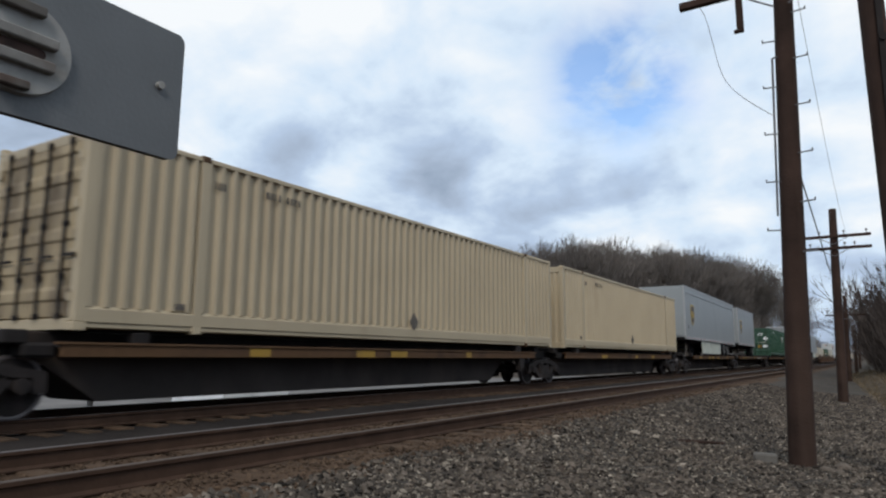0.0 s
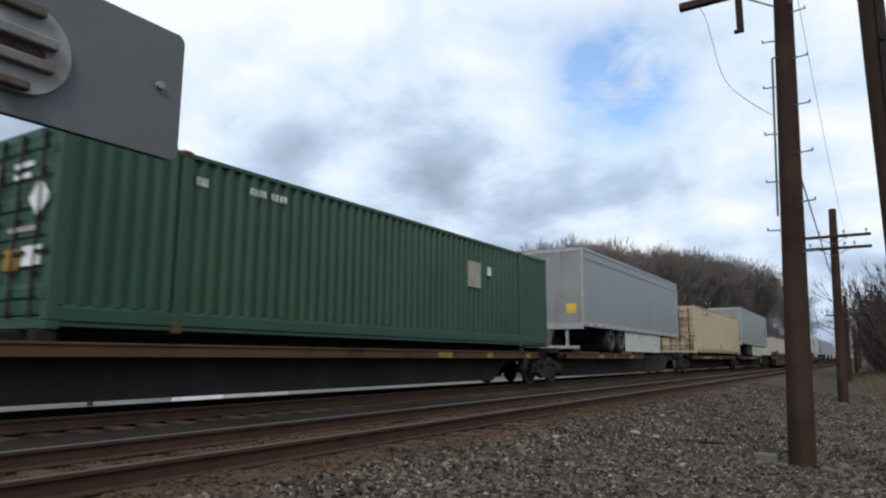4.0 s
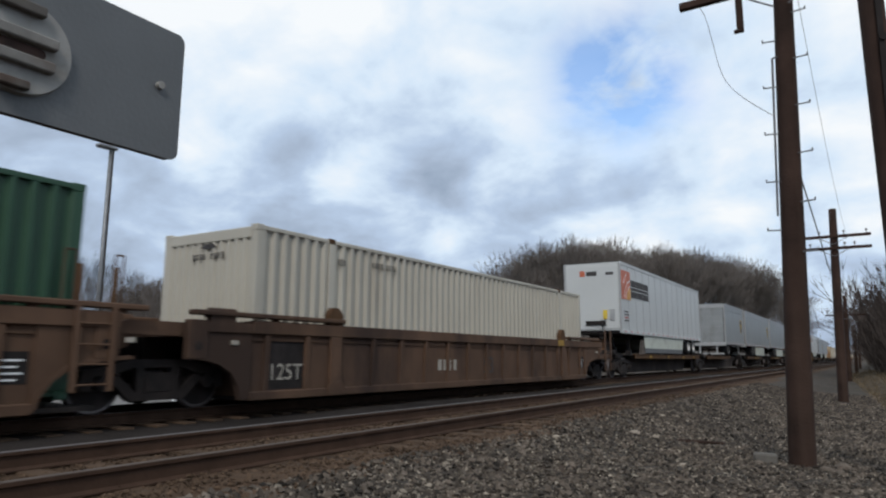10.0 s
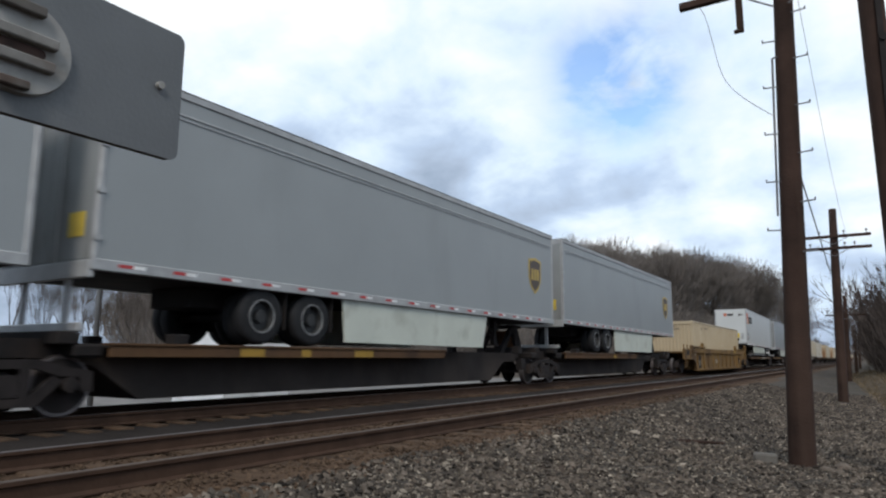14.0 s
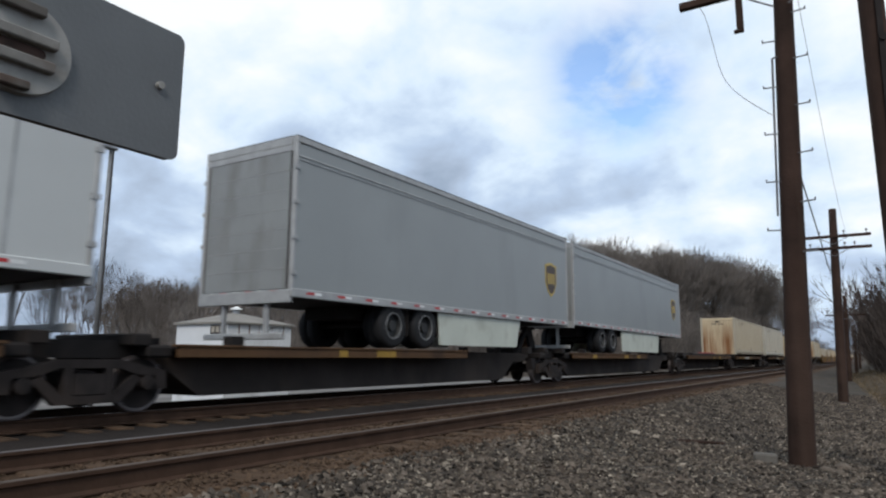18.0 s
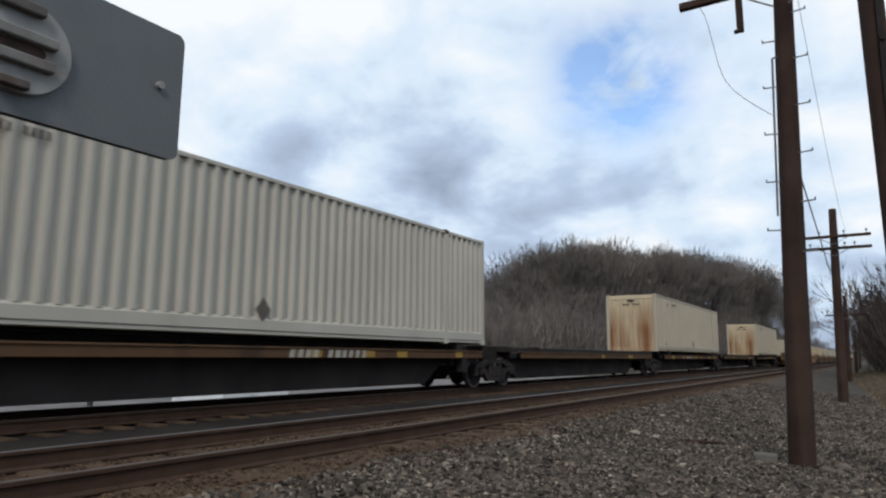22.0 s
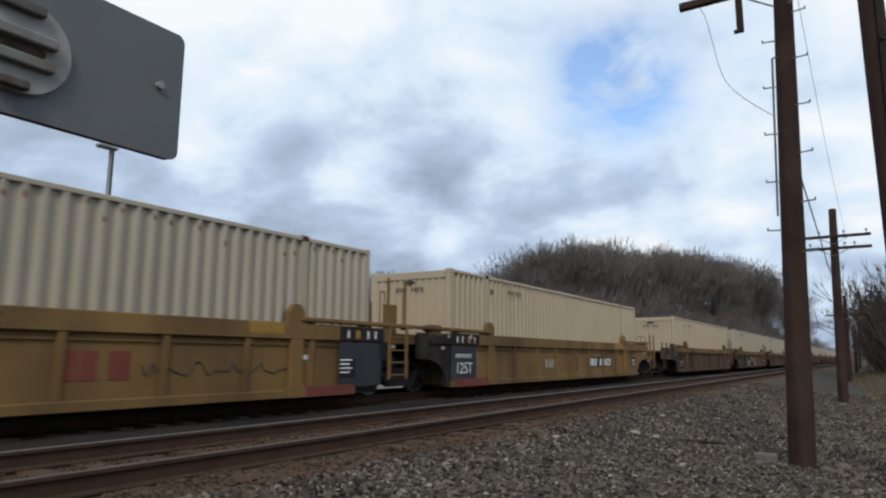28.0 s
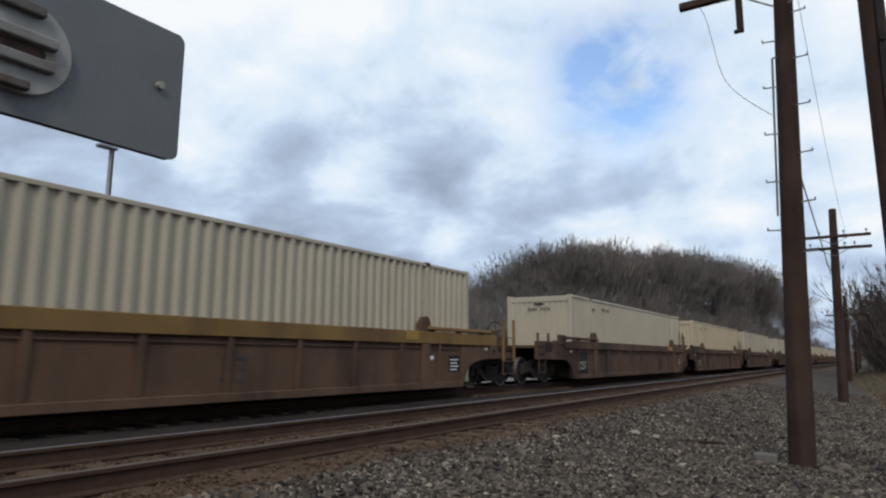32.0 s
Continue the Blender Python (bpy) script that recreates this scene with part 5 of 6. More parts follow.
def container(mat, label, lead="plain", end_mat=None, emblem=None, L=16.1, seed=0, mark=M_DARKMARK):
    rnd = random.Random(seed)
    W, H = 2.59, 2.896
    X = W / 2
    c = tagged(empty("container"), label, "container", "containers on the train")
    end_mat = end_mat or mat
    for sx in (-1, 1):
        part("side_wall", corrugated(bmesh.new(), sx * (X - 0.006), sx * (X - 0.072), 0.16, L - 0.16, 0.335, H - 0.07, 0.268), mat, c)
        part("bottom_rail", prism(bmesh.new(), [(sx * (X - 0.10), 0.03), (sx * (X - 0.02), 0.05), (sx * (X - 0.02), 0.10), (sx * X, 0.125), (sx * X, 0.30), (sx * (X - 0.05), 0.345), (sx * (X - 0.10), 0.345)], "y", 0.16, L - 0.16), mat, c)
        part("top_rail", boxed(sx * (X - 0.09), sx * (X - 0.002), 0.16, L - 0.16, H - 0.085, H - 0.005, 0.01), mat, c)
        for y in (0.0, L - 0.17):
            part("corner_post", boxed(sx * (X - 0.16), sx * X, y, y + 0.17, 0.12, H - 0.10, 0.015), mat, c)
        for y in (1.98, L - 1.98):
            q = part("mid_post", boxed(sx * (X - 0.06), sx * (X + 0.004), y - 0.085, y + 0.085, 0.10, H - 0.08, 0.01), mat, c)
            part("casting", boxed(sx * (X - 0.16), sx * (X + 0.006), y - 0.09, y + 0.09, H - 0.10, H + 0.02, 0.012), M_DECK, q, "dark corner casting")
            part("casting", boxed(sx * (X - 0.16), sx * (X + 0.006), y - 0.09, y + 0.09, 0.0, 0.12, 0.012), M_DECK if rnd.random() < 0.5 else mat, q)
        for y in (0.0, L - 0.18):
            for z in (0.0, H - 0.11):
                part("corner_casting", boxed(sx * (X - 0.17), sx * (X + 0.003), y - 0.002, y + 0.182, z, z + 0.12, 0.012), mat, c)
    part("roof", boxed(-X + 0.05, X - 0.05, 0.1, L - 0.1, H - 0.06, H - 0.02), mat, c)
    part("floor_frame", boxed(-X + 0.12, X - 0.12, 0.1, L - 0.1, 0.04, 0.16), M_BLACK, c)

    def plain_end(y_out, y_in):
        part("end_wall", corrugated(bmesh.new(), y_out, y_in, -X + 0.16, X - 0.16, 0.14, H - 0.12, 0.215, "x"), end_mat, c, "corrugated end wall" + (" streaked with rust" if end_mat is M_RUSTY else ""))
    d = 1 if lead == "plain" else -1
    plain_y = 0.0 if lead == "plain" else L
    door_y = L if lead == "plain" else 0.0
    plain_end(plain_y + d * 0.006, plain_y + d * 0.05)
    for z in (0.12, H - 0.12):
        part("end_beam", boxed(-X + 0.17, X - 0.17, plain_y, plain_y + d * 0.12, z - 0.11, z + 0.09, 0.01), end_mat, c)
        part("door_header", boxed(-X + 0.17, X - 0.17, door_y, door_y - d * 0.12, z - 0.11, z + 0.05, 0.01), mat, c)
    for sx in (-1, 1):
        xa, xb = (0.01, X - 0.17) if sx > 0 else (-X + 0.17, -0.01)
        out = [(door_y - d * 0.09, 0.18)]
        for k in range(6):
            z = 0.20 + k * 0.42
            out += [(door_y - d * 0.034, z), (door_y - d * 0.034, z + 0.20), (door_y - d * 0.004, z + 0.24), (door_y - d * 0.004, z + 0.36)]
        out += [(door_y - d * 0.034, H - 0.18), (door_y - d * 0.09, H - 0.18)]
        bm = prism(bmesh.new(), out, "x", xa, xb)
        dr = part("door", bm, end_mat if lead != "plain" else mat, c)
        for xr in (xa + 0.28 * (xb - xa), xa + 0.80 * (xb - xa)):
            bm = rod(bmesh.new(), (xr, door_y + d * 0.02, 0.16), (xr, door_y + d * 0.02, H - 0.14), 0.024, sides=8)
            for z in (0.2, 0.75, 1.5, 2.2, H - 0.2):
                box(bm, xr - 0.045, xr + 0.045, door_y - d * 0.012, door_y + d * 0.04, z - 0.04, z + 0.04)
            part("lock_rod", bm, M_BLACK, dr, "dark door lock rod")
            part("lock_handle", boxed(xr, xr + 0.34, door_y + d * 0.022, door_y + d * 0.045, 1.02, 1.06), M_BLACK, dr)
        for z in (0.4, 1.0, 1.7, 2.4):
            part("hinge", boxed(sx * (X - 0.20), sx * (X - 0.10), door_y + d * 0.0, door_y + d * 0.022, z, z + 0.12), mat, dr)
    # numbers on the side and on the leading end, as plain bars
    marks(c, 2.18, 2.40, 2.54, 3, mark, X - 0.0055, 0.05, 0.03, seed)
    marks(c, 3.3, 2.47, 2.60, 9, mark, X - 0.0055, 0.055, 0.045, seed + 1)
    bm = bmesh.new()
    for k in range(9):
        if k != 4:
            box(bm, -0.42 + k * 0.10, -0.42 + k * 0.10 + 0.045, 0.0, 0.012, 2.34, 2.46)
    if lead == "plain":
        part("marking", bm, mark, c)
        part("emblem_spot", prism(bmesh.new(), [(-0.22, 2.57), (-0.1, 2.54), (0.1, 2.54), (0.22, 2.57), (0.12, 2.64), (-0.12, 2.64)], "y", 0.0, 0.012), mark, c)
    else:
        bm.free()
    if emblem is None:
        y = L * 0.497
        part("placard", prism(bmesh.new(), [(y - 0.17, 0.48), (y, 0.26), (y + 0.17, 0.48), (y, 0.70)], "x", X - 0.006, X + 0.006), M_GRIME, c, "faded diamond placard")
        part("plate", boxed(X - 0.008, X + 0.003, 1.55, 1.72, 0.36, 0.46), M_GRIME, c)
    elif emblem == "door_placards":
        for x0, x1, z0, z1, m, nm in ((-0.88, -0.36, 1.98, 2.40, M_PALEGOLD, "faded yellow emblem board"), (0.12, 0.62, 2.28, 2.36, M_WHITEMARK, "pale lettering bar"), (0.12, 0.55, 2.12, 2.20, M_WHITEMARK, "pale lettering bar"), (0.06, 0.46, 0.82, 1.12, M_YELLOW, "yellow placard"), (0.56, 1.02, 0.86, 1.14, M_WHITEMARK, "white placard"), (-0.98, -0.80, 1.42, 1.52, M_WHITEMARK, "pale lettering bar"), (0.1, 0.9, 1.35, 1.42, M_PALEMARK, "pale lettering bar"), (-0.9, -0.45, 0.75, 1.05, M_PALEMARK, "faded stencil block")):
            part("placard", boxed(x0, x1, -0.016, 0.0, z0, z1), m, c, nm)
        part("placard", prism(bmesh.new(), [(0.60, 1.80), (0.86, 1.52), (1.12, 1.80), (0.86, 2.08)], "y", -0.016, 0.0), M_WHITEMARK, c, "white diamond placard")
        part("placard", boxed(X - 0.006, X + 0.004, 10.9, 11.6, 1.55, 2.25), M_PALEMARK, c, "faded emblem board")
        part("placard", boxed(X - 0.006, X + 0.004, 12.0, 12.2, 1.95, 2.2), M_WHITEMARK, c)
    elif emblem == "yellow_board":
        e = part("emblem", boxed(X - 0.006, X + 0.006, 8.0, 9.5, 0.95, 2.02), M_GOLD, c, "yellow board emblem with dark shapes")
        for a, b in ((8.12, 8.5), (8.58, 8.98), (9.06, 9.4)):
            part("shape", prism(bmesh.new(), [(a, 1.2), (b - 0.06, 1.2), (b, 1.85), (a + 0.06, 1.85)], "x", X + 0.006, X + 0.011), M_PURPLE, e)
        e = part("emblem", boxed(-0.42, 0.46, -0.02, 0.004, 1.90, 2.50), M_GOLD, c, "yellow board emblem with dark shapes")
        for a in (-0.34, -0.08, 0.20):
            part("shape", prism(bmesh.new(), [(a, 2.0), (a + 0.16, 2.0), (a + 0.20, 2.40), (a + 0.04, 2.40)], "y", -0.025, -0.019), M_PURPLE, e)
        for x0, x1 in ((-X + 0.03, -X + 0.10), (X - 0.10, X - 0.03)):
            part("edge_stripe", boxed(x0, x1, -0.008, 0.0, 1.0, 2.45), M_GOLD, c, "yellow edge stripe")
        for k in range(7):
            part("small_print", boxed(0.72, 0.80, -0.012, 0.004, 1.15 + k * 0.19, 1.27 + k * 0.19), M_PALEMARK, c)
        part("placard", prism(bmesh.new(), [(3.6, 1.78), (3.87, 1.46), (4.14, 1.78), (3.87, 2.10)], "x", X - 0.006, X + 0.006), M_WHITEMARK, c, "white diamond placard")
        part("placard", prism(bmesh.new(), [(-0.95, 1.55), (-0.7, 1.25), (-0.45, 1.55), (-0.7, 1.85)], "y", -0.02, 0.004), M_WHITEMARK, c, "white diamond placard")
        text_mark(c, "53", 0.36, M_PALEMARK, X + 0.002, 1.05, 1.38)
    return c


M_GRIME = material("faded_dark_decal", GRIME, 0.8, vary=0.2)


# ---- the train: road trailers ----
def trailer(L, mat, label, lead="doors", emblem="shield", skirt=True, seams=False, roll=False, number=False, axles=(3.3, 4.6), skirt_span=(5.15, 11.0), gear=None, seed=0, floor=0.86, height=3.02):
    """A box trailer standing on its wheels on a flatcar. y runs from the leading end; rear: y of the door end."""
    rnd = random.Random(seed)
    X = 1.295
    t = tagged(empty("road_trailer"), label, "trailer", "road trailers on the train")
    z0, z1 = floor, floor + height
    rear, d = (0.0, 1) if lead == "doors" else (L, -1)
    nose = L if lead == "doors" else 0.0

    def Y(v):
        return rear + d * v

    part("body", boxed(-X + 0.01, X - 0.01, 0.02, L - 0.02, z0 + 0.12, z1 - 0.02, 0.02), mat, t)
    part("roof_sheet", boxed(-X - 0.014, X + 0.014, 0.01, L - 0.01, z1 - 0.012, z1 + 0.014, 0.008), M_ROOFEDGE, t, "dark roof edge")
    for sx in (-1, 1):
        top = part("top_rail", boxed(sx * (X - 0.03), sx * (X + 0.012), 0.0, L, z1 - 0.13, z1, 0.015), M_ALU if not seams else mat, t, "aluminium top rail")
        if not seams:
            part("trim_line", boxed(sx * (X - 0.01), sx * (X + 0.008), 0.09, L - 0.09, z1 - 0.40, z1 - 0.365), M_ALU, t)
            part("trim_line", boxed(sx * (X - 0.01), sx * (X + 0.006), 0.09, L - 0.09, z1 - 0.47, z1 - 0.45), M_ALU, t)
        br = part("bottom_rail", boxed(sx * (X - 0.05), sx * (X + 0.016), 0.0, L, z0, z0 + 0.17, 0.015), M_ALU if not seams else mat, t, "aluminium bottom rail")
        k = int(L / 0.9)
        for i in range(k):
            y = 0.4 + i * 0.9
            if sx < 0:
                continue
            part("reflector", boxed(sx * (X + 0.016), sx * (X + 0.019), y, y + 0.22, z0 + 0.07, z0 + 0.12), M_RED, br, "red reflective strip")
            part("reflector", boxed(sx * (X + 0.016), sx * (X + 0.019), y + 0.225, y + 0.42, z0 + 0.07, z0 + 0.12), M_WHITEMARK, br, "white reflective strip")
        for y in (0.0, L - 0.09):
            part("corner_post", boxed(sx * (X - 0.09), sx * (X + 0.01), y, y + 0.09, z0, z1, 0.02), M_ALU, t)
        if seams:
            n = int(L / 1.22)
            for i in range(1, n + 1):
                part("seam", boxed(sx * (X - 0.012), sx * (X - 0.003), i * L / (n + 1) - 0.02, i * L / (n + 1) + 0.02, z0 + 0.17, z1 - 0.13), M_ALU, t, "riveted panel seam")
        if skirt:
            a, b = Y(skirt_span[0]), Y(skirt_span[1])
            lo, hi = min(a, b), max(a, b)
            sk = part("side_skirt", prism(bmesh.new(), [(lo + 0.1, 0.26 if seams else 0.10), (hi - 0.25, 0.26 if seams else 0.10), (hi, z0), (lo, z0)], "x", sx * (X - 0.09), sx * (X - 0.05)), M_SKIRT, t, "pale side skirt panel")
            if seams:
                part("skirt_flap", prism(bmesh.new(), [(lo + 0.12, 0.05), (hi - 0.40, 0.05), (hi - 0.25, 0.27), (lo + 0.1, 0.27)], "x", sx * (X - 0.088), sx * (X - 0.048)), M_SIGN, sk, "dark rubber flap along the skirt")
        # tandem wheels
        for a in axles:
            for xo in (0.98, 1.24):
                w = new("tyre", trailer_shared["tyre"])
                w.parent, w.location = t, (sx * (xo - 0.13), Y(a), 0.50)
            h = new("wheel_rim", trailer_shared["pale_rim" if seams else "hub"])
            h.parent, h.location, h.rotation_euler = t, (sx * 1.105, Y(a), 0.50), (0, 0, 0 if sx > 0 else math.pi)
            if sx > 0 and not seams:
                rg = new("rim_ring", trailer_shared["ring"])
                rg.parent, rg.location = t, (1.105, Y(a), 0.50)
            part("mud_guard", boxed(sx * 0.72, sx * 1.22, Y(a) + 0.56, Y(a) + 0.59, 0.28, z0), M_BLACK, t)
    for a in axles:
        part("axle", rod(bmesh.new(), (-1.1, Y(a), 0.5), (1.1, Y(a), 0.5), 0.07, sides=10), M_BLACK, t)
    part("slider_frame", boxed(-0.55, 0.55, Y(axles[0] - 1.0), Y(axles[-1] + 1.2), 0.62, z0, 0.02), M_BLACK, t)
    part("under_floor", boxed(-X + 0.04, X - 0.04, 0.1, L - 0.1, z0 + 0.01, z0 + 0.11), M_BLACK, t)
    g = gear or L - 3.3
    for sx in (-0.75, 0.75):
        lg = part("landing_leg", boxed(sx - 0.07, sx + 0.07, Y(g) - 0.07, Y(g) + 0.07, 0.22, z0 + 0.02), M_TRUCK, t)
        part("foot", boxed(sx - 0.13, sx + 0.13, Y(g) - 0.13, Y(g) + 0.13, 0.18, 0.22), M_TRUCK, lg)
        for e0 in (-0.55, 0.55):
            part("side_brace", rod(bmesh.new(), (sx, Y(g), 0.50), (sx, Y(g) + e0, z0 + 0.02), 0.028, sides=6), M_TRUCK, lg)
    part("leg_brace", rod(bmesh.new(), (-0.75, Y(g), 0.45), (0.75, Y(g), 0.45), 0.03), M_TRUCK, t)
    # the rear: doors in a frame, bumper
    ry = rear - d * 0.001
    for z in (z0 + 0.04, z1 - 0.09):
        part("rear_sill", boxed(-X + (0.02 if z < 1.5 else 0.09), X - (0.02 if z < 1.5 else 0.09), ry - d * (0.03 if z < 1.5 else 0), ry + d * 0.06, z - (0.14 if z < 1.5 else 0.08), z + (0.10 if z < 1.5 else 0.08), 0.01), M_ALU, t)
    for sx in (-1, 1):
        if not roll:
            xa, xb = (0.008, X - 0.10) if sx > 0 else (-X + 0.10, -0.008)
            dr = part("rear_door", boxed(xa, xb, ry + d * 0.01, ry + d * 0.05, z0 + 0.17, z1 - 0.18, 0.008), M_REARDOOR, t, "grimy grey rear door")
            xr = xa + (xb - xa) * (0.3 if sx > 0 else 0.7)
            part("lock_rod", rod(bmesh.new(), (xr, ry - d * 0.012, z0 + 0.1), (xr, ry - d * 0.012, z1 - 0.1), 0.014, sides=6), M_ALU, dr)
        for k in range(4):
            part("hinge", boxed(sx * (X - 0.02), sx * (X + 0.03), ry - d * 0.012, ry + d * 0.10, z0 + 0.42 + k * 0.68, z0 + 0.50 + k * 0.68), M_ALU, t)
        part("tail_lamp", boxed(sx * 0.95, sx * 1.10, ry - d * 0.012, ry, z0 + 0.04, z0 + 0.09), M_RED, t)
        part("bumper_post", boxed(sx * 0.55, sx * 0.65, ry + d * 0.05, ry + d * 0.12, 0.18, z0), M_ALU, t)
    if roll:
        part("door_frame", boxed(-X + 0.09, X - 0.09, ry, ry + d * 0.07, z1 - 0.30, z1 - 0.17, 0.01), M_ALU, t)
        rd = part("roll_door", boxed(-X + 0.14, X - 0.14, ry + d * 0.008, ry + d * 0.019, z0 + 0.17, z1 - 0.30), M_REARDOOR, t, "grimy grey roll-up rear door")
        # dark strips paint the shade in the gaps round the flush door
        for x0, x1, za, zb in ((-X + 0.10, -X + 0.14, z0 + 0.17, z1 - 0.30), (X - 0.14, X - 0.10, z0 + 0.17, z1 - 0.30), (-X + 0.10, X - 0.10, z1 - 0.30, z1 - 0.27)):
            part("gasket", boxed(x0, x1, ry + d * 0.004, ry + d * 0.019, za, zb), M_DARKMARK, rd, "dark strip painted for the shaded door gap")
        for k in range(6):
            part("slat_joint", boxed(-X + 0.15, X - 0.15, ry + d * 0.004, ry + d * 0.009, z0 + 0.55 + k * 0.38, z0 + 0.558 + k * 0.38), M_ALU, rd)
        for k in range(6):
            part("reflector", boxed(-1.0 + k * 0.35, -0.83 + k * 0.35, ry - d * 0.004, ry, z0 + 0.10, z0 + 0.15), M_RED if k % 2 else M_WHITEMARK, t)
    part("bumper", boxed(-1.1, 1.1, ry, ry + d * 0.09, 0.12, 0.24, 0.015), M_ALU, t, "steel rear bumper bar")
    if lead == "doors" and not roll:
        part("door_label", boxed(0.62, 1.02, ry - d * 0.004, ry + d * 0.011, z0 + 0.5, z0 + 0.86), M_YELLOWLABEL, t, "yellow warning label")
    # the nose: fittings
    ny = nose + d * 0.001
    part("nose_panel", boxed(-X + 0.10, X - 0.10, nose - d * 0.03, ny + d * 0.012, z0 + 0.2, z1 - 0.15, 0.01), mat, t)
    part("service_box", boxed(-0.3, 0.3, ny, ny + d * 0.07, z0 + 0.35, z0 + 0.55, 0.01), M_BLACK, t)
    if seams:
        nf = nose - 0.013
        part("document_box", boxed(0.50, 0.68, nf - 0.05, nf, z0 + 0.62, z0 + 1.02, 0.01), M_YELLOWLABEL, t, "yellow document holder")
        part("document_box", boxed(0.80, 1.02, nf - 0.04, nf, z0 + 0.55, z0 + 1.05, 0.01), M_ALU, t, "aluminium document holder")
        sb = part("socket_box", boxed(0.32, 0.62, nf - 0.10, nf, z0 + 0.36, z0 + 0.56, 0.015), M_TRUCK, t, "dark air and electric socket box")
        part("hose", rod(bmesh.new(), (0.47, nf - 0.05, z0 + 0.40), (0.47, nf - 0.06, z0 - 0.02), 0.03, sides=8), M_TYRE, sb)
        part("placard", prism(bmesh.new(), [(-1.0, z0 + 0.62), (-0.78, z0 + 0.36), (-0.56, z0 + 0.62), (-0.78, z0 + 0.88)], "y", nf - 0.006, nf), M_ALU, t, "grey diamond placard")
    if emblem == "shield":
        yc = Y(L - (1.3 if L < 9 else 1.45) if lead == "doors" else L - (1.5 if L < 9 else 1.95))
        shield(t, yc, z0 + 1.52, 0.55 if number else 0.50, X - 0.006)
    if number:
        text_mark(t, "53", 0.30, M_GRIME, X - 0.006, 0.62, z0 + 0.65)
    if emblem == "orange":
        y0, wide = 0.14, 1.28 if seed < 300 else 0.95
        e = part("emblem", boxed(X - 0.006, X + 0.004, y0, y0 + wide, z1 - 0.36 - wide, z1 - 0.36), M_ORANGE, t, "orange square emblem with pale rays")
        # pale arcs over the square, a yellow quarter disc in its corner
        cy0, cz0 = y0 + wide, z1 - 0.36 - wide
        disc = [(cy0, cz0)] + [(cy0 - wide * 0.42 * math.cos(radians(q)), cz0 + wide * 0.42 * math.sin(radians(q))) for q in range(0, 91, 15)]
        part("quarter_disc", prism(bmesh.new(), disc, "x", X + 0.004, X + 0.007), M_AMBER, e, "amber quarter disc")
        for cyr, r0, q0, q1 in ((cy0, 0.47, 0, 90), (cy0, 0.66, 0, 90), (y0 + wide * 1.1, 1.02, 28, 62)):
            arc = [(cyr - wide * r0 * math.cos(radians(q)), cz0 + wide * r0 * math.sin(radians(q))) for q in range(q0, q1 + 1, 6)]
            arc += [(cyr - wide * (r0 + 0.035) * math.cos(radians(q)), cz0 + wide * (r0 + 0.035) * math.sin(radians(q))) for q in range(q1, q0 - 1, -6)]
            part("arc", prism(bmesh.new(), arc, "x", X + 0.007, X + 0.010), M_WHITEMARK, e, "pale arc")
        y, h = y0 + wide + 0.10, wide * 0.62
        for k in range(3):
            wd = wide * (0.70 if seed < 300 else 0.62)
            lo = z1 - 0.40 - wide * 0.85
            eb = part("emblem_block", prism(bmesh.new(), [(y, lo), (y + wd, lo), (y + wd, lo + h), (y, lo + h)], "x", X - 0.006, X + 0.005), M_DARKMARK, t, "plain dark emblem block with pale slits")
            for zz in (0.36, 0.58):
                part("slit", boxed(X + 0.005, X + 0.007, y, y + wd, lo + h * zz, lo + h * (zz + 0.035)), M_WHITE, eb)
            y += wd + 0.06
        part("emblem_small", boxed(-0.55, -0.3, ny - 0.017, ny, z1 - 0.62, z1 - 0.36), M_ORANGE, t, "small orange emblem")
        part("emblem_small", boxed(-0.24, 0.25, ny - 0.017, ny, z1 - 0.60, z1 - 0.40), M_DARKMARK, t)
        part("number_bar", boxed(0.65, 1.0, ny - 0.017, ny, z1 - 0.58, z1 - 0.46), M_DARKMARK, t)
        for k in range(4):
            part("small_print", boxed(X - 0.006, X + 0.003, 0.45, 1.1 - 0.12 * (k % 2), z0 + 0.55 + k * 0.13, z0 + 0.60 + k * 0.13), M_DARKMARK if k != 1 else M_RED, t)
    return t


def shield(t, y, z, r, x):
    """A plain shield shape, gold rim and brown field, with a gold bar."""
    def outline(k):
        return [(y - r * 0.92 * k, z + r * 0.95 * k), (y, z + r * 1.12 * k), (y + r * 0.92 * k, z + r * 0.95 * k), (y + r * 0.92 * k, z - r * 0.25 * k), (y + r * 0.58 * k, z - r * 0.85 * k), (y, z - r * 1.22 * k), (y - r * 0.58 * k, z - r * 0.85 * k), (y - r * 0.92 * k, z - r * 0.25 * k)]
    e = part("emblem", prism(bmesh.new(), outline(1.0), "x", x, x + 0.010), M_GOLD, t, "gold-rimmed brown shield emblem")
    part("field", prism(bmesh.new(), outline(0.86), "x", x + 0.010, x + 0.013), M_BROWN, e)
    for k in (-0.42, 0.0, 0.42):
        part("bar", boxed(x + 0.013, x + 0.016, y + r * (k - 0.13), y + r * (k + 0.13), z - r * 0.35, z + r * 0.38), M_GOLD, e)


M_REARDOOR = material("grimy_grey_door", (0.23, 0.24, 0.24), 0.6, vary=0.1, scale=1.0, dirt=(0.14, 0.13, 0.12), dirt_amount=0.4, dirt_scale=1.5, streak=0.4)
M_YELLOWLABEL = material("yellow_label", (0.62, 0.44, 0.05), 0.6)
trailer_shared = {}


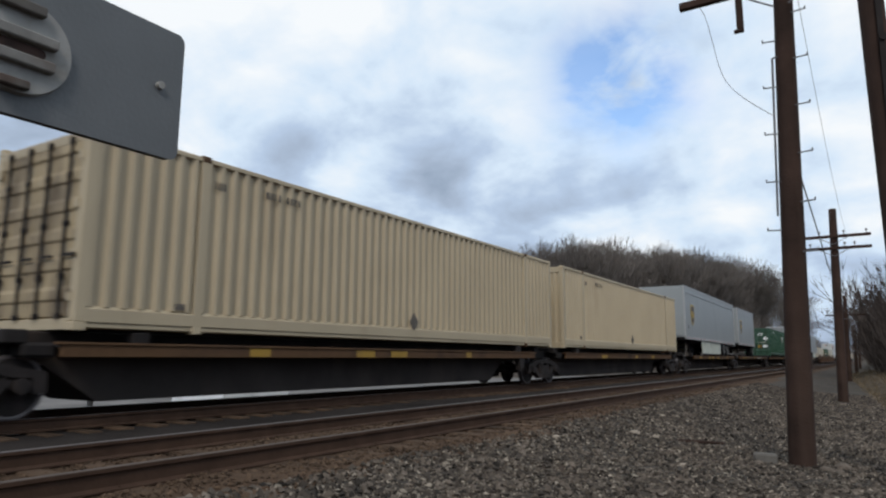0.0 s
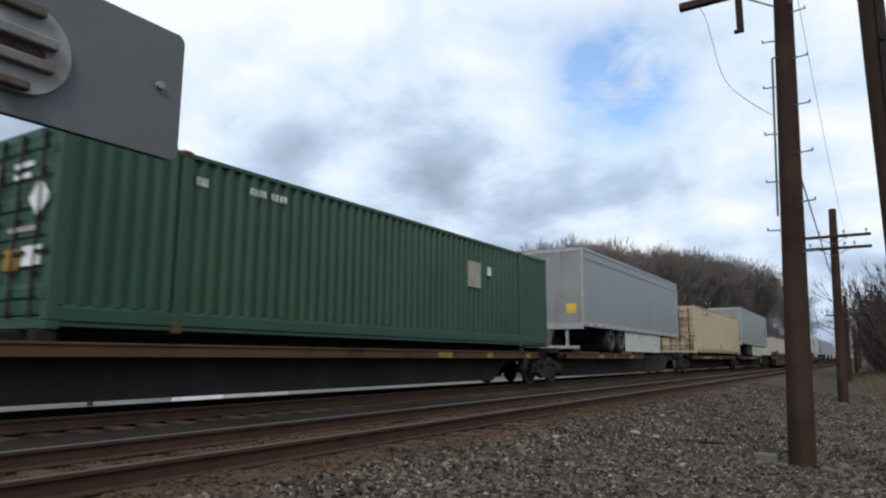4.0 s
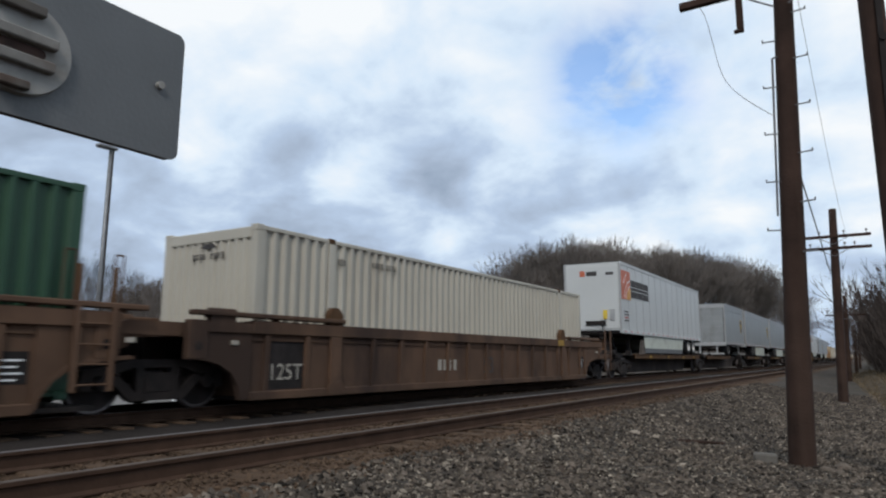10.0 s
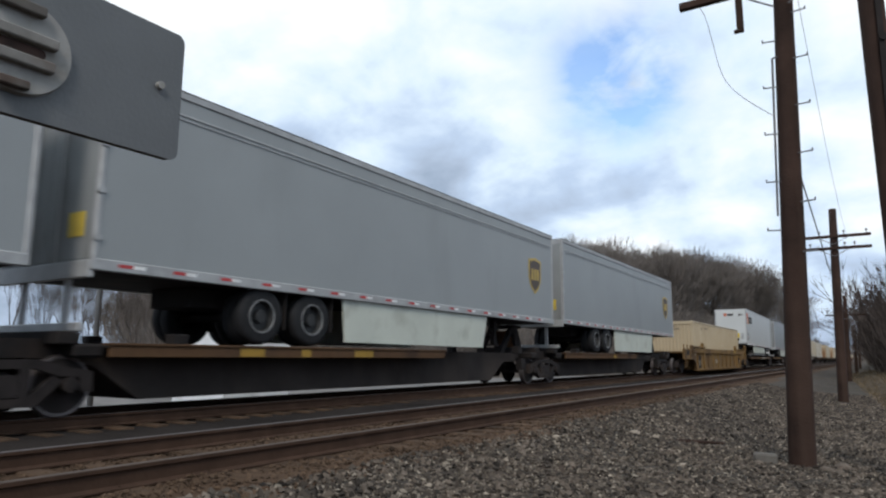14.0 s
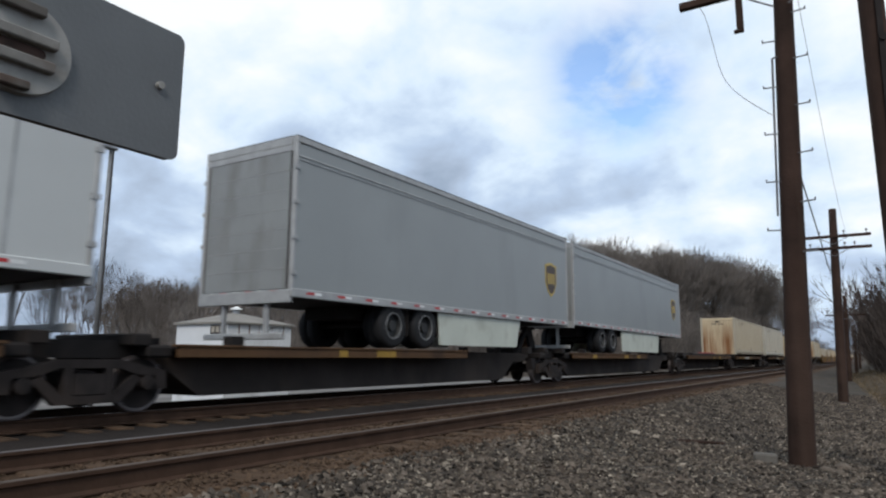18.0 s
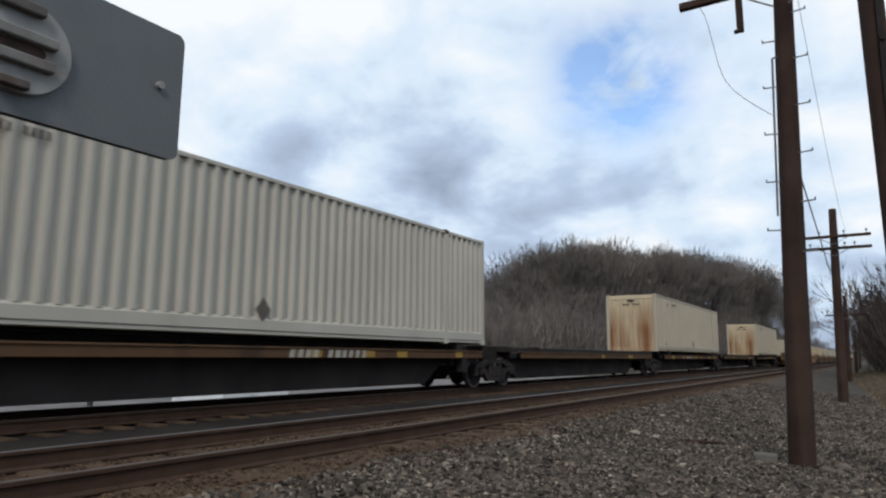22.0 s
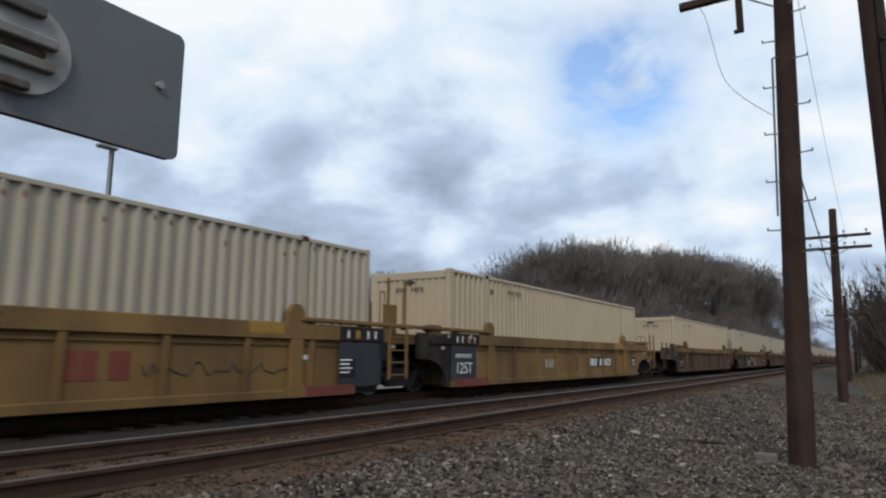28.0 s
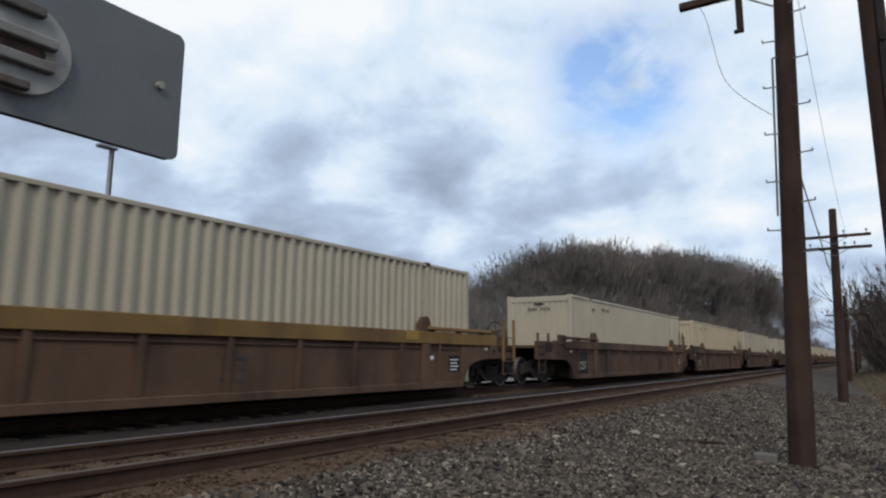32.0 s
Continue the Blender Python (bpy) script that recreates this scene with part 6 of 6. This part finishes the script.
def trailer_meshes():
    bm = bmesh.new()
    prof = [(-0.13, 0.30), (-0.135, 0.42), (-0.11, 0.485), (-0.06, 0.50), (0.06, 0.50), (0.11, 0.485), (0.135, 0.42), (0.13, 0.30)]
    n = 32
    rings = []
    for i in range(n):
        a = 2 * math.pi * i / n
        rings.append([bm.verts.new((x, r * math.cos(a), r * math.sin(a))) for x, r in prof])
    for i in range(n):
        A, B = rings[i], rings[(i + 1) % n]
        for k in range(len(prof) - 1):
            bm.faces.new((A[k], A[k + 1], B[k + 1], B[k]))
    bmesh.ops.recalc_face_normals(bm, faces=bm.faces)
    o = part("tyre", bm, M_TYRE, smooth=True)
    trailer_shared["tyre"] = o.data
    bpy.data.objects.remove(o)
    def rim(name, mat):
        """A dished rim: outer lip, sunk disc, hub."""
        prof = [(0.0, 0.30), (0.135, 0.30), (0.135, 0.275), (0.03, 0.25), (0.03, 0.13), (0.10, 0.11), (0.10, 0.0)]
        bm = bmesh.new()
        n = 24
        rings = []
        for i in range(n):
            a = 2 * math.pi * i / n
            rings.append([bm.verts.new((x, r * math.cos(a), r * math.sin(a))) for x, r in prof[:-1]])
        c = bm.verts.new((0.10, 0, 0))
        for i in range(n):
            A, B = rings[i], rings[(i + 1) % n]
            for k in range(len(prof) - 2):
                bm.faces.new((A[k], A[k + 1], B[k + 1], B[k]))
            bm.faces.new((A[-1], c, B[-1]))
        bmesh.ops.recalc_face_normals(bm, faces=bm.faces)
        o = part(name, bm, mat)
        trailer_shared[name] = o.data
        bpy.data.objects.remove(o)
    bm = bmesh.new()
    prof = [(0.132, 0.268), (0.142, 0.275), (0.142, 0.296), (0.132, 0.303)]
    rings = [[bm.verts.new((x, r * math.cos(6.2832 * i / 32), r * math.sin(6.2832 * i / 32))) for x, r in prof] for i in range(32)]
    for i in range(32):
        A, B = rings[i], rings[(i + 1) % 32]
        for k in range(len(prof) - 1):
            bm.faces.new((A[k], A[k + 1], B[k + 1], B[k]))
    bmesh.ops.recalc_face_normals(bm, faces=bm.faces)
    o = part("ring", bm, M_RINGGREY)
    trailer_shared["ring"] = o.data
    bpy.data.objects.remove(o)
    rim("hub", M_RIM)
    rim("pale_rim", M_HUB)


trailer_meshes()


# ---- the consist, from the first load to the last ----
def build_train():
    # skeleton flatcars: start, end, offsets of their trucks (0: the neighbour carries it), hitch
    cars = [(-13.6, 3.5, [3.65], None), (3.8, 20.9, [21.0], None), (21.3, 39.3, [38.1], None), (40.0, 57.9, [41.4, 58.0], 41.7), (58.2, 77.0, [77.1], 60.3),
            (77.3, 96.0, [96.1], None), (96.3, 115.8, [115.9], 112.7), (116.1, 133.3, [133.4], None), (133.6, 152.8, [151.3], 150.7),
            (214.4, 231.9, [216.15, 232.0], 216.4), (232.2, 248.6, [248.75], 247.5), (248.9, 265.4, [265.5], 264.5), (265.7, 282.2, [282.3], 281.4), (282.5, 299.2, [297.6], 297.8),
            (323.7, 341.3, [325.45, 341.45], 326.0), (341.6, 357.7, [357.8], 357.3), (358.0, 375.8, [375.9], 374.3), (376.1, 392.4, [392.5], None),
            (392.7, 410.1, [408.7], None), (410.9, 428.7, [412.4, 428.8], None), (429.0, 445.7, [445.8], None), (446.0, 462.4, [462.5], None),
            (462.7, 479.6, [479.7], None), (479.9, 497.6, [496.2], None)]
    for i, (a, b, trucks, h) in enumerate(cars):
        spine_car(a, b, trucks, h, seed=i, yellow=(0.5, 0.1, 0.3)[i % 3], words={4: ("TWIN 28 - ALL PURPOSE SPINE CAR", 69.1), 7: ("TWIN 28 - ALL PURPOSE SPINE CAR", 120.1), 21: ("ALL PURPOSE SPINE CAR", 451.8)}.get(i), bars={14: 333.6, 18: 397.9, 19: 420.3, 8: 140.4}.get(i))
    tan_doors = container(M_TAN, "tan steel container with grimy double doors", "doors", M_DOOR, seed=1)
    tan = container(M_TAN, "tan corrugated steel container", "plain", seed=2)
    green = container(M_GREEN, "green steel container with pale markings on its doors", "doors", emblem="door_placards", seed=3, mark=M_WHITEMARK)
    emp = container(M_GREEN, "green corrugated container with yellow board emblem", "plain", emblem="yellow_board", L=16.0, seed=4, mark=M_WHITEMARK)
    worn = container(M_PALE, "pale cream corrugated steel container with a dirty end", "plain", L=15.7, seed=7)
    chipped = container(M_CREAM, "cream corrugated container with rust spots below its roof rail", "plain", seed=8)
    spots = random.Random(31)
    p = (16.1 - 0.32) / round((16.1 - 0.32) / 0.268)
    for k in range(2, 57):
        if spots.random() < 0.55:
            y = 0.16 + k * p + spots.uniform(0.0, 0.02)
            z = spots.uniform(2.42, 2.72)
            part("rust_spot", prism(bmesh.new(), [(y, z), (y + 0.045, z - 0.02), (y + 0.055, z + 0.05), (y + 0.03, z + spots.uniform(0.06, 0.13)), (y + 0.005, z + 0.07)], "x", 1.2885, 1.2915), M_RUSTPATCH, chipped)
    cream = container(M_CREAM, "cream corrugated steel container", "plain", seed=5)
    pale = container(M_PALE, "pale cream corrugated steel container", "plain", seed=9)
    rusty = container(M_CREAM, "cream corrugated container with rust-streaked end", "plain", M_RUSTY, seed=6)
    used = set()

    def load(master, s, z):
        if master.name in used:
            ob = copy_thing(master, Matrix())
        else:
            ob, _ = master, used.add(master.name)
        ride(ob, s, z)
    FLAT, WELL = 1.167, 0.205
    for m, s in ((tan_doors, 5.0), (tan, 22.2), (green, 79.5), (tan_doors, 118.2), (rusty, 393.6), (pale, 411.6), (rusty, 445.7), (rusty, 480.7)):
        load(m, s, FLAT)
    wells = [(worn, 156.8), (emp, 175.7), (worn, 194.8), (tan, 303.9)]
    pitch = [(502.0, 520.7, 540.1), (563.5, 582.8, 602.3), (625.8, 645.4, 664.8)]
    for k in range(3):
        pitch.append(tuple(688.0 + 62.2 * k + d for d in (0, 19.4, 38.8)))
    for tri in pitch:
        wells += [(chipped if v == 520.7 else cream if (round(v) % 3) else tan, v) for v in tri]
    for m, s in wells:
        load(m, s, WELL + (0.055 if s < 200 else 0.0))
    brown, yellow = "brown ribbed steel well car", "yellow ribbed steel well car with grime"

    def car(tri, mat, label, **kw):
        for k, v in enumerate(tri):
            lead = v - tri[k - 1] - 16.6 if k else 0
            tail = tri[k + 1] - v - 16.6 if k < len(tri) - 1 else 0
            well_unit(v, tail, lead, mat, label, seed=int(v), paint="sprayed" if 580 < v < 590 else None, **kw)
    car((157.0, 175.7, 194.9), M_WELL, brown, ribs=16)
    car((303.9,), M_WELLY, yellow)
    car(pitch[0], M_WELLY, yellow, black_ends=True)
    car(pitch[1], M_WELL, "brown ribbed well car with a yellow top chord", chord=M_WELLY)
    car(pitch[2], M_WELL, brown)
    for tri in pitch[3:]:
        car(tri, M_WELL, brown, far=True)
    grey = "grey road trailer with gold and brown shield"
    D = 1.03
    rear = dict(axles=(3.5, 4.8), skirt_span=(5.65, 11.5))
    for L, s, lead, em, kw, up in ((16.55, 40.7, "nose", "shield", dict(axles=(3.15, 4.5), skirt_span=(5.75, 12.05), gear=13.65, number=True, height=3.15), 0), (8.6, 59.3, "nose", "shield", dict(axles=(1.2,), skirt=False, gear=6.2), 0),
                                   (14.8, 99.0, "doors", None, {}, 0.10), (15.9, 135.9, "doors", "shield", rear, 0.15), (8.35, 240.25, "doors", "shield", dict(roll=True, axles=(1.05,), skirt=False, gear=4.1), 0),
                                   (15.85, 249.75, "doors", "shield", dict(axles=(3.75, 5.05), skirt_span=(5.7, 11.5)), 0.04), (16.1, 266.4, "doors", "shield", dict(axles=(3.2, 4.47), skirt_span=(5.35, 11.5)), 0.10), (15.5, 283.4, "doors", "shield", rear, 0.10),
                                   (13.6, 345.0, "doors", "shield", dict(roll=True, skirt_span=(5.15, 9.8), height=3.12), 0.04), (16.2, 359.2, "doors", "shield", dict(axles=(3.15, 4.45), skirt_span=(5.6, 11.7)), 0.10)):
        # the door end rides high on its wheels, the nose sits lower on the hitch
        tilt = 0.3 - up * 5.2 if lead == "doors" else -0.3
        ride(trailer(L, M_TRAILER, grey, lead, em, seed=int(s), floor=0.86 + up, **kw), s, D + (up * 0.35 - 0.02 if lead == "doors" else 0.05), tilt)
    for s, ax, sk in ((215.4, (1.95, 3.2), (4.5, 12.3)), (325.4, (2.2, 3.45), (5.0, 12.6))):
        ride(trailer(15.9 if s < 300 else 16.1, M_WHITE, "white road trailer with orange and black emblem", "nose", "orange", seams=True, axles=ax, skirt_span=sk, gear=13.3, seed=int(s), height=3.14), s - (0.3 if s > 300 else 0.0), D + (0.12 if s > 300 else 0.0), -0.42 if s > 300 else 0.0)


build_train()


# ---- ties and loose stones ----
def build_ties():
    me = boxed(-1.28, 1.28, -0.11, 0.11, -0.17, 0.0, 0.012)
    ob = part("tie", me, M_TIE)
    data = ob.data
    bpy.data.objects.remove(ob)
    rnd = random.Random(3)
    for track, count in ((near_track, 140), (far_track, 60)):
        for k in range(count):
            o = new("tie", data)
            o.parent = track
            o.location = (rnd.uniform(-0.06, 0.06), -2.0 + k * 0.53, -0.178 + rnd.uniform(-0.008, 0.004))
            o.rotation_euler = (0, 0, radians(rnd.uniform(-1.2, 1.2)))
        bm = bmesh.new()
        for k in range(count, 420):
            y = -2.0 + k * 0.53
            box(bm, -1.28, 1.28, y - 0.11, y + 0.11, -0.34, -0.178)
        tagged(part("far_ties", bm, M_TIE, track), kind="stuff")


def stones(name, label, x, y, z, size, mat, seed):
    rnd = np.random.default_rng(seed)
    base = np.array([(1, 0, 0), (-1, 0, 0), (0, 1, 0), (0, -1, 0), (0, 0, 1), (0, 0, -1)], float)
    tri = np.array([(0, 2, 4), (2, 1, 4), (1, 3, 4), (3, 0, 4), (2, 0, 5), (1, 2, 5), (3, 1, 5), (0, 3, 5)])
    n = len(x)
    q = rnd.normal(size=(n, 6, 3)) * 0.28 + base[None]
    q = q * (0.7 + 0.6 * rnd.random((n, 1, 3))) * size[:, None, None]
    a = rnd.random(n) * 6.28
    c, s = np.cos(a)[:, None], np.sin(a)[:, None]
    v = np.stack([q[:, :, 0] * c - q[:, :, 1] * s, q[:, :, 0] * s + q[:, :, 1] * c, q[:, :, 2] * 0.75], 2)
    v += np.stack([x, y, z + size * 0.3], 1)[:, None]
    f = tri[None] + (np.arange(n) * 6)[:, None, None]
    ob = new(name, mesh_from(name, v.reshape(-1, 3), f.reshape(-1, 3), mat))
    tagged(ob, label, "ballast", kind="stuff")


def build_stones():
    rnd = np.random.default_rng(4)
    n = 52000
    y = 2.6 + 30 * rnd.random(n) ** 1.5
    x = -4.25 + 4.6 * rnd.random(n) ** 1.05
    x[:7000] = -0.5 + 3.4 * rnd.random(7000) ** 1.3
    z = np.array([bed_top(a, b) for a, b in zip(x, y)])
    size = 0.015 + 0.026 * rnd.random(n) ** 2 + 0.010 * (y > 13)
    stones("loose_ballast", "loose grey and pale crushed stones beside the track", x, y, z, size, M_STONE, 6)
    n = 17000
    y = 2.6 + 24 * rnd.random(n) ** 1.7
    x = -4.2 + 5.8 * rnd.random(n) ** 1.05
    z = np.array([bed_top(a, b) for a, b in zip(x, y)])
    stones("pale_ballast", "pale tan crushed stones strewn over the ballast", x, y, z, 0.012 + 0.018 * rnd.random(n) ** 2 + 0.006 * (y > 13), M_PALESTONE, 9)
    n = 22000
    y = 1.5 + 26 * rnd.random(n) ** 1.4
    x = -7.6 + 3.6 * rnd.random(n)
    z = np.array([bed_top(a, b) for a, b in zip(x, y)])
    stones("crib_ballast", "rust-brown stones between the ties", x, y, z, 0.010 + 0.020 * rnd.random(n) ** 2, M_CRIB, 7)


build_ties()
build_stones()


def motions():
    for ob, s, z, tilt in moving:
        walk(ob, [(t, pose(TRACK_X, s - travelled(t), z, tilt)) for t in TIMES])


motions()
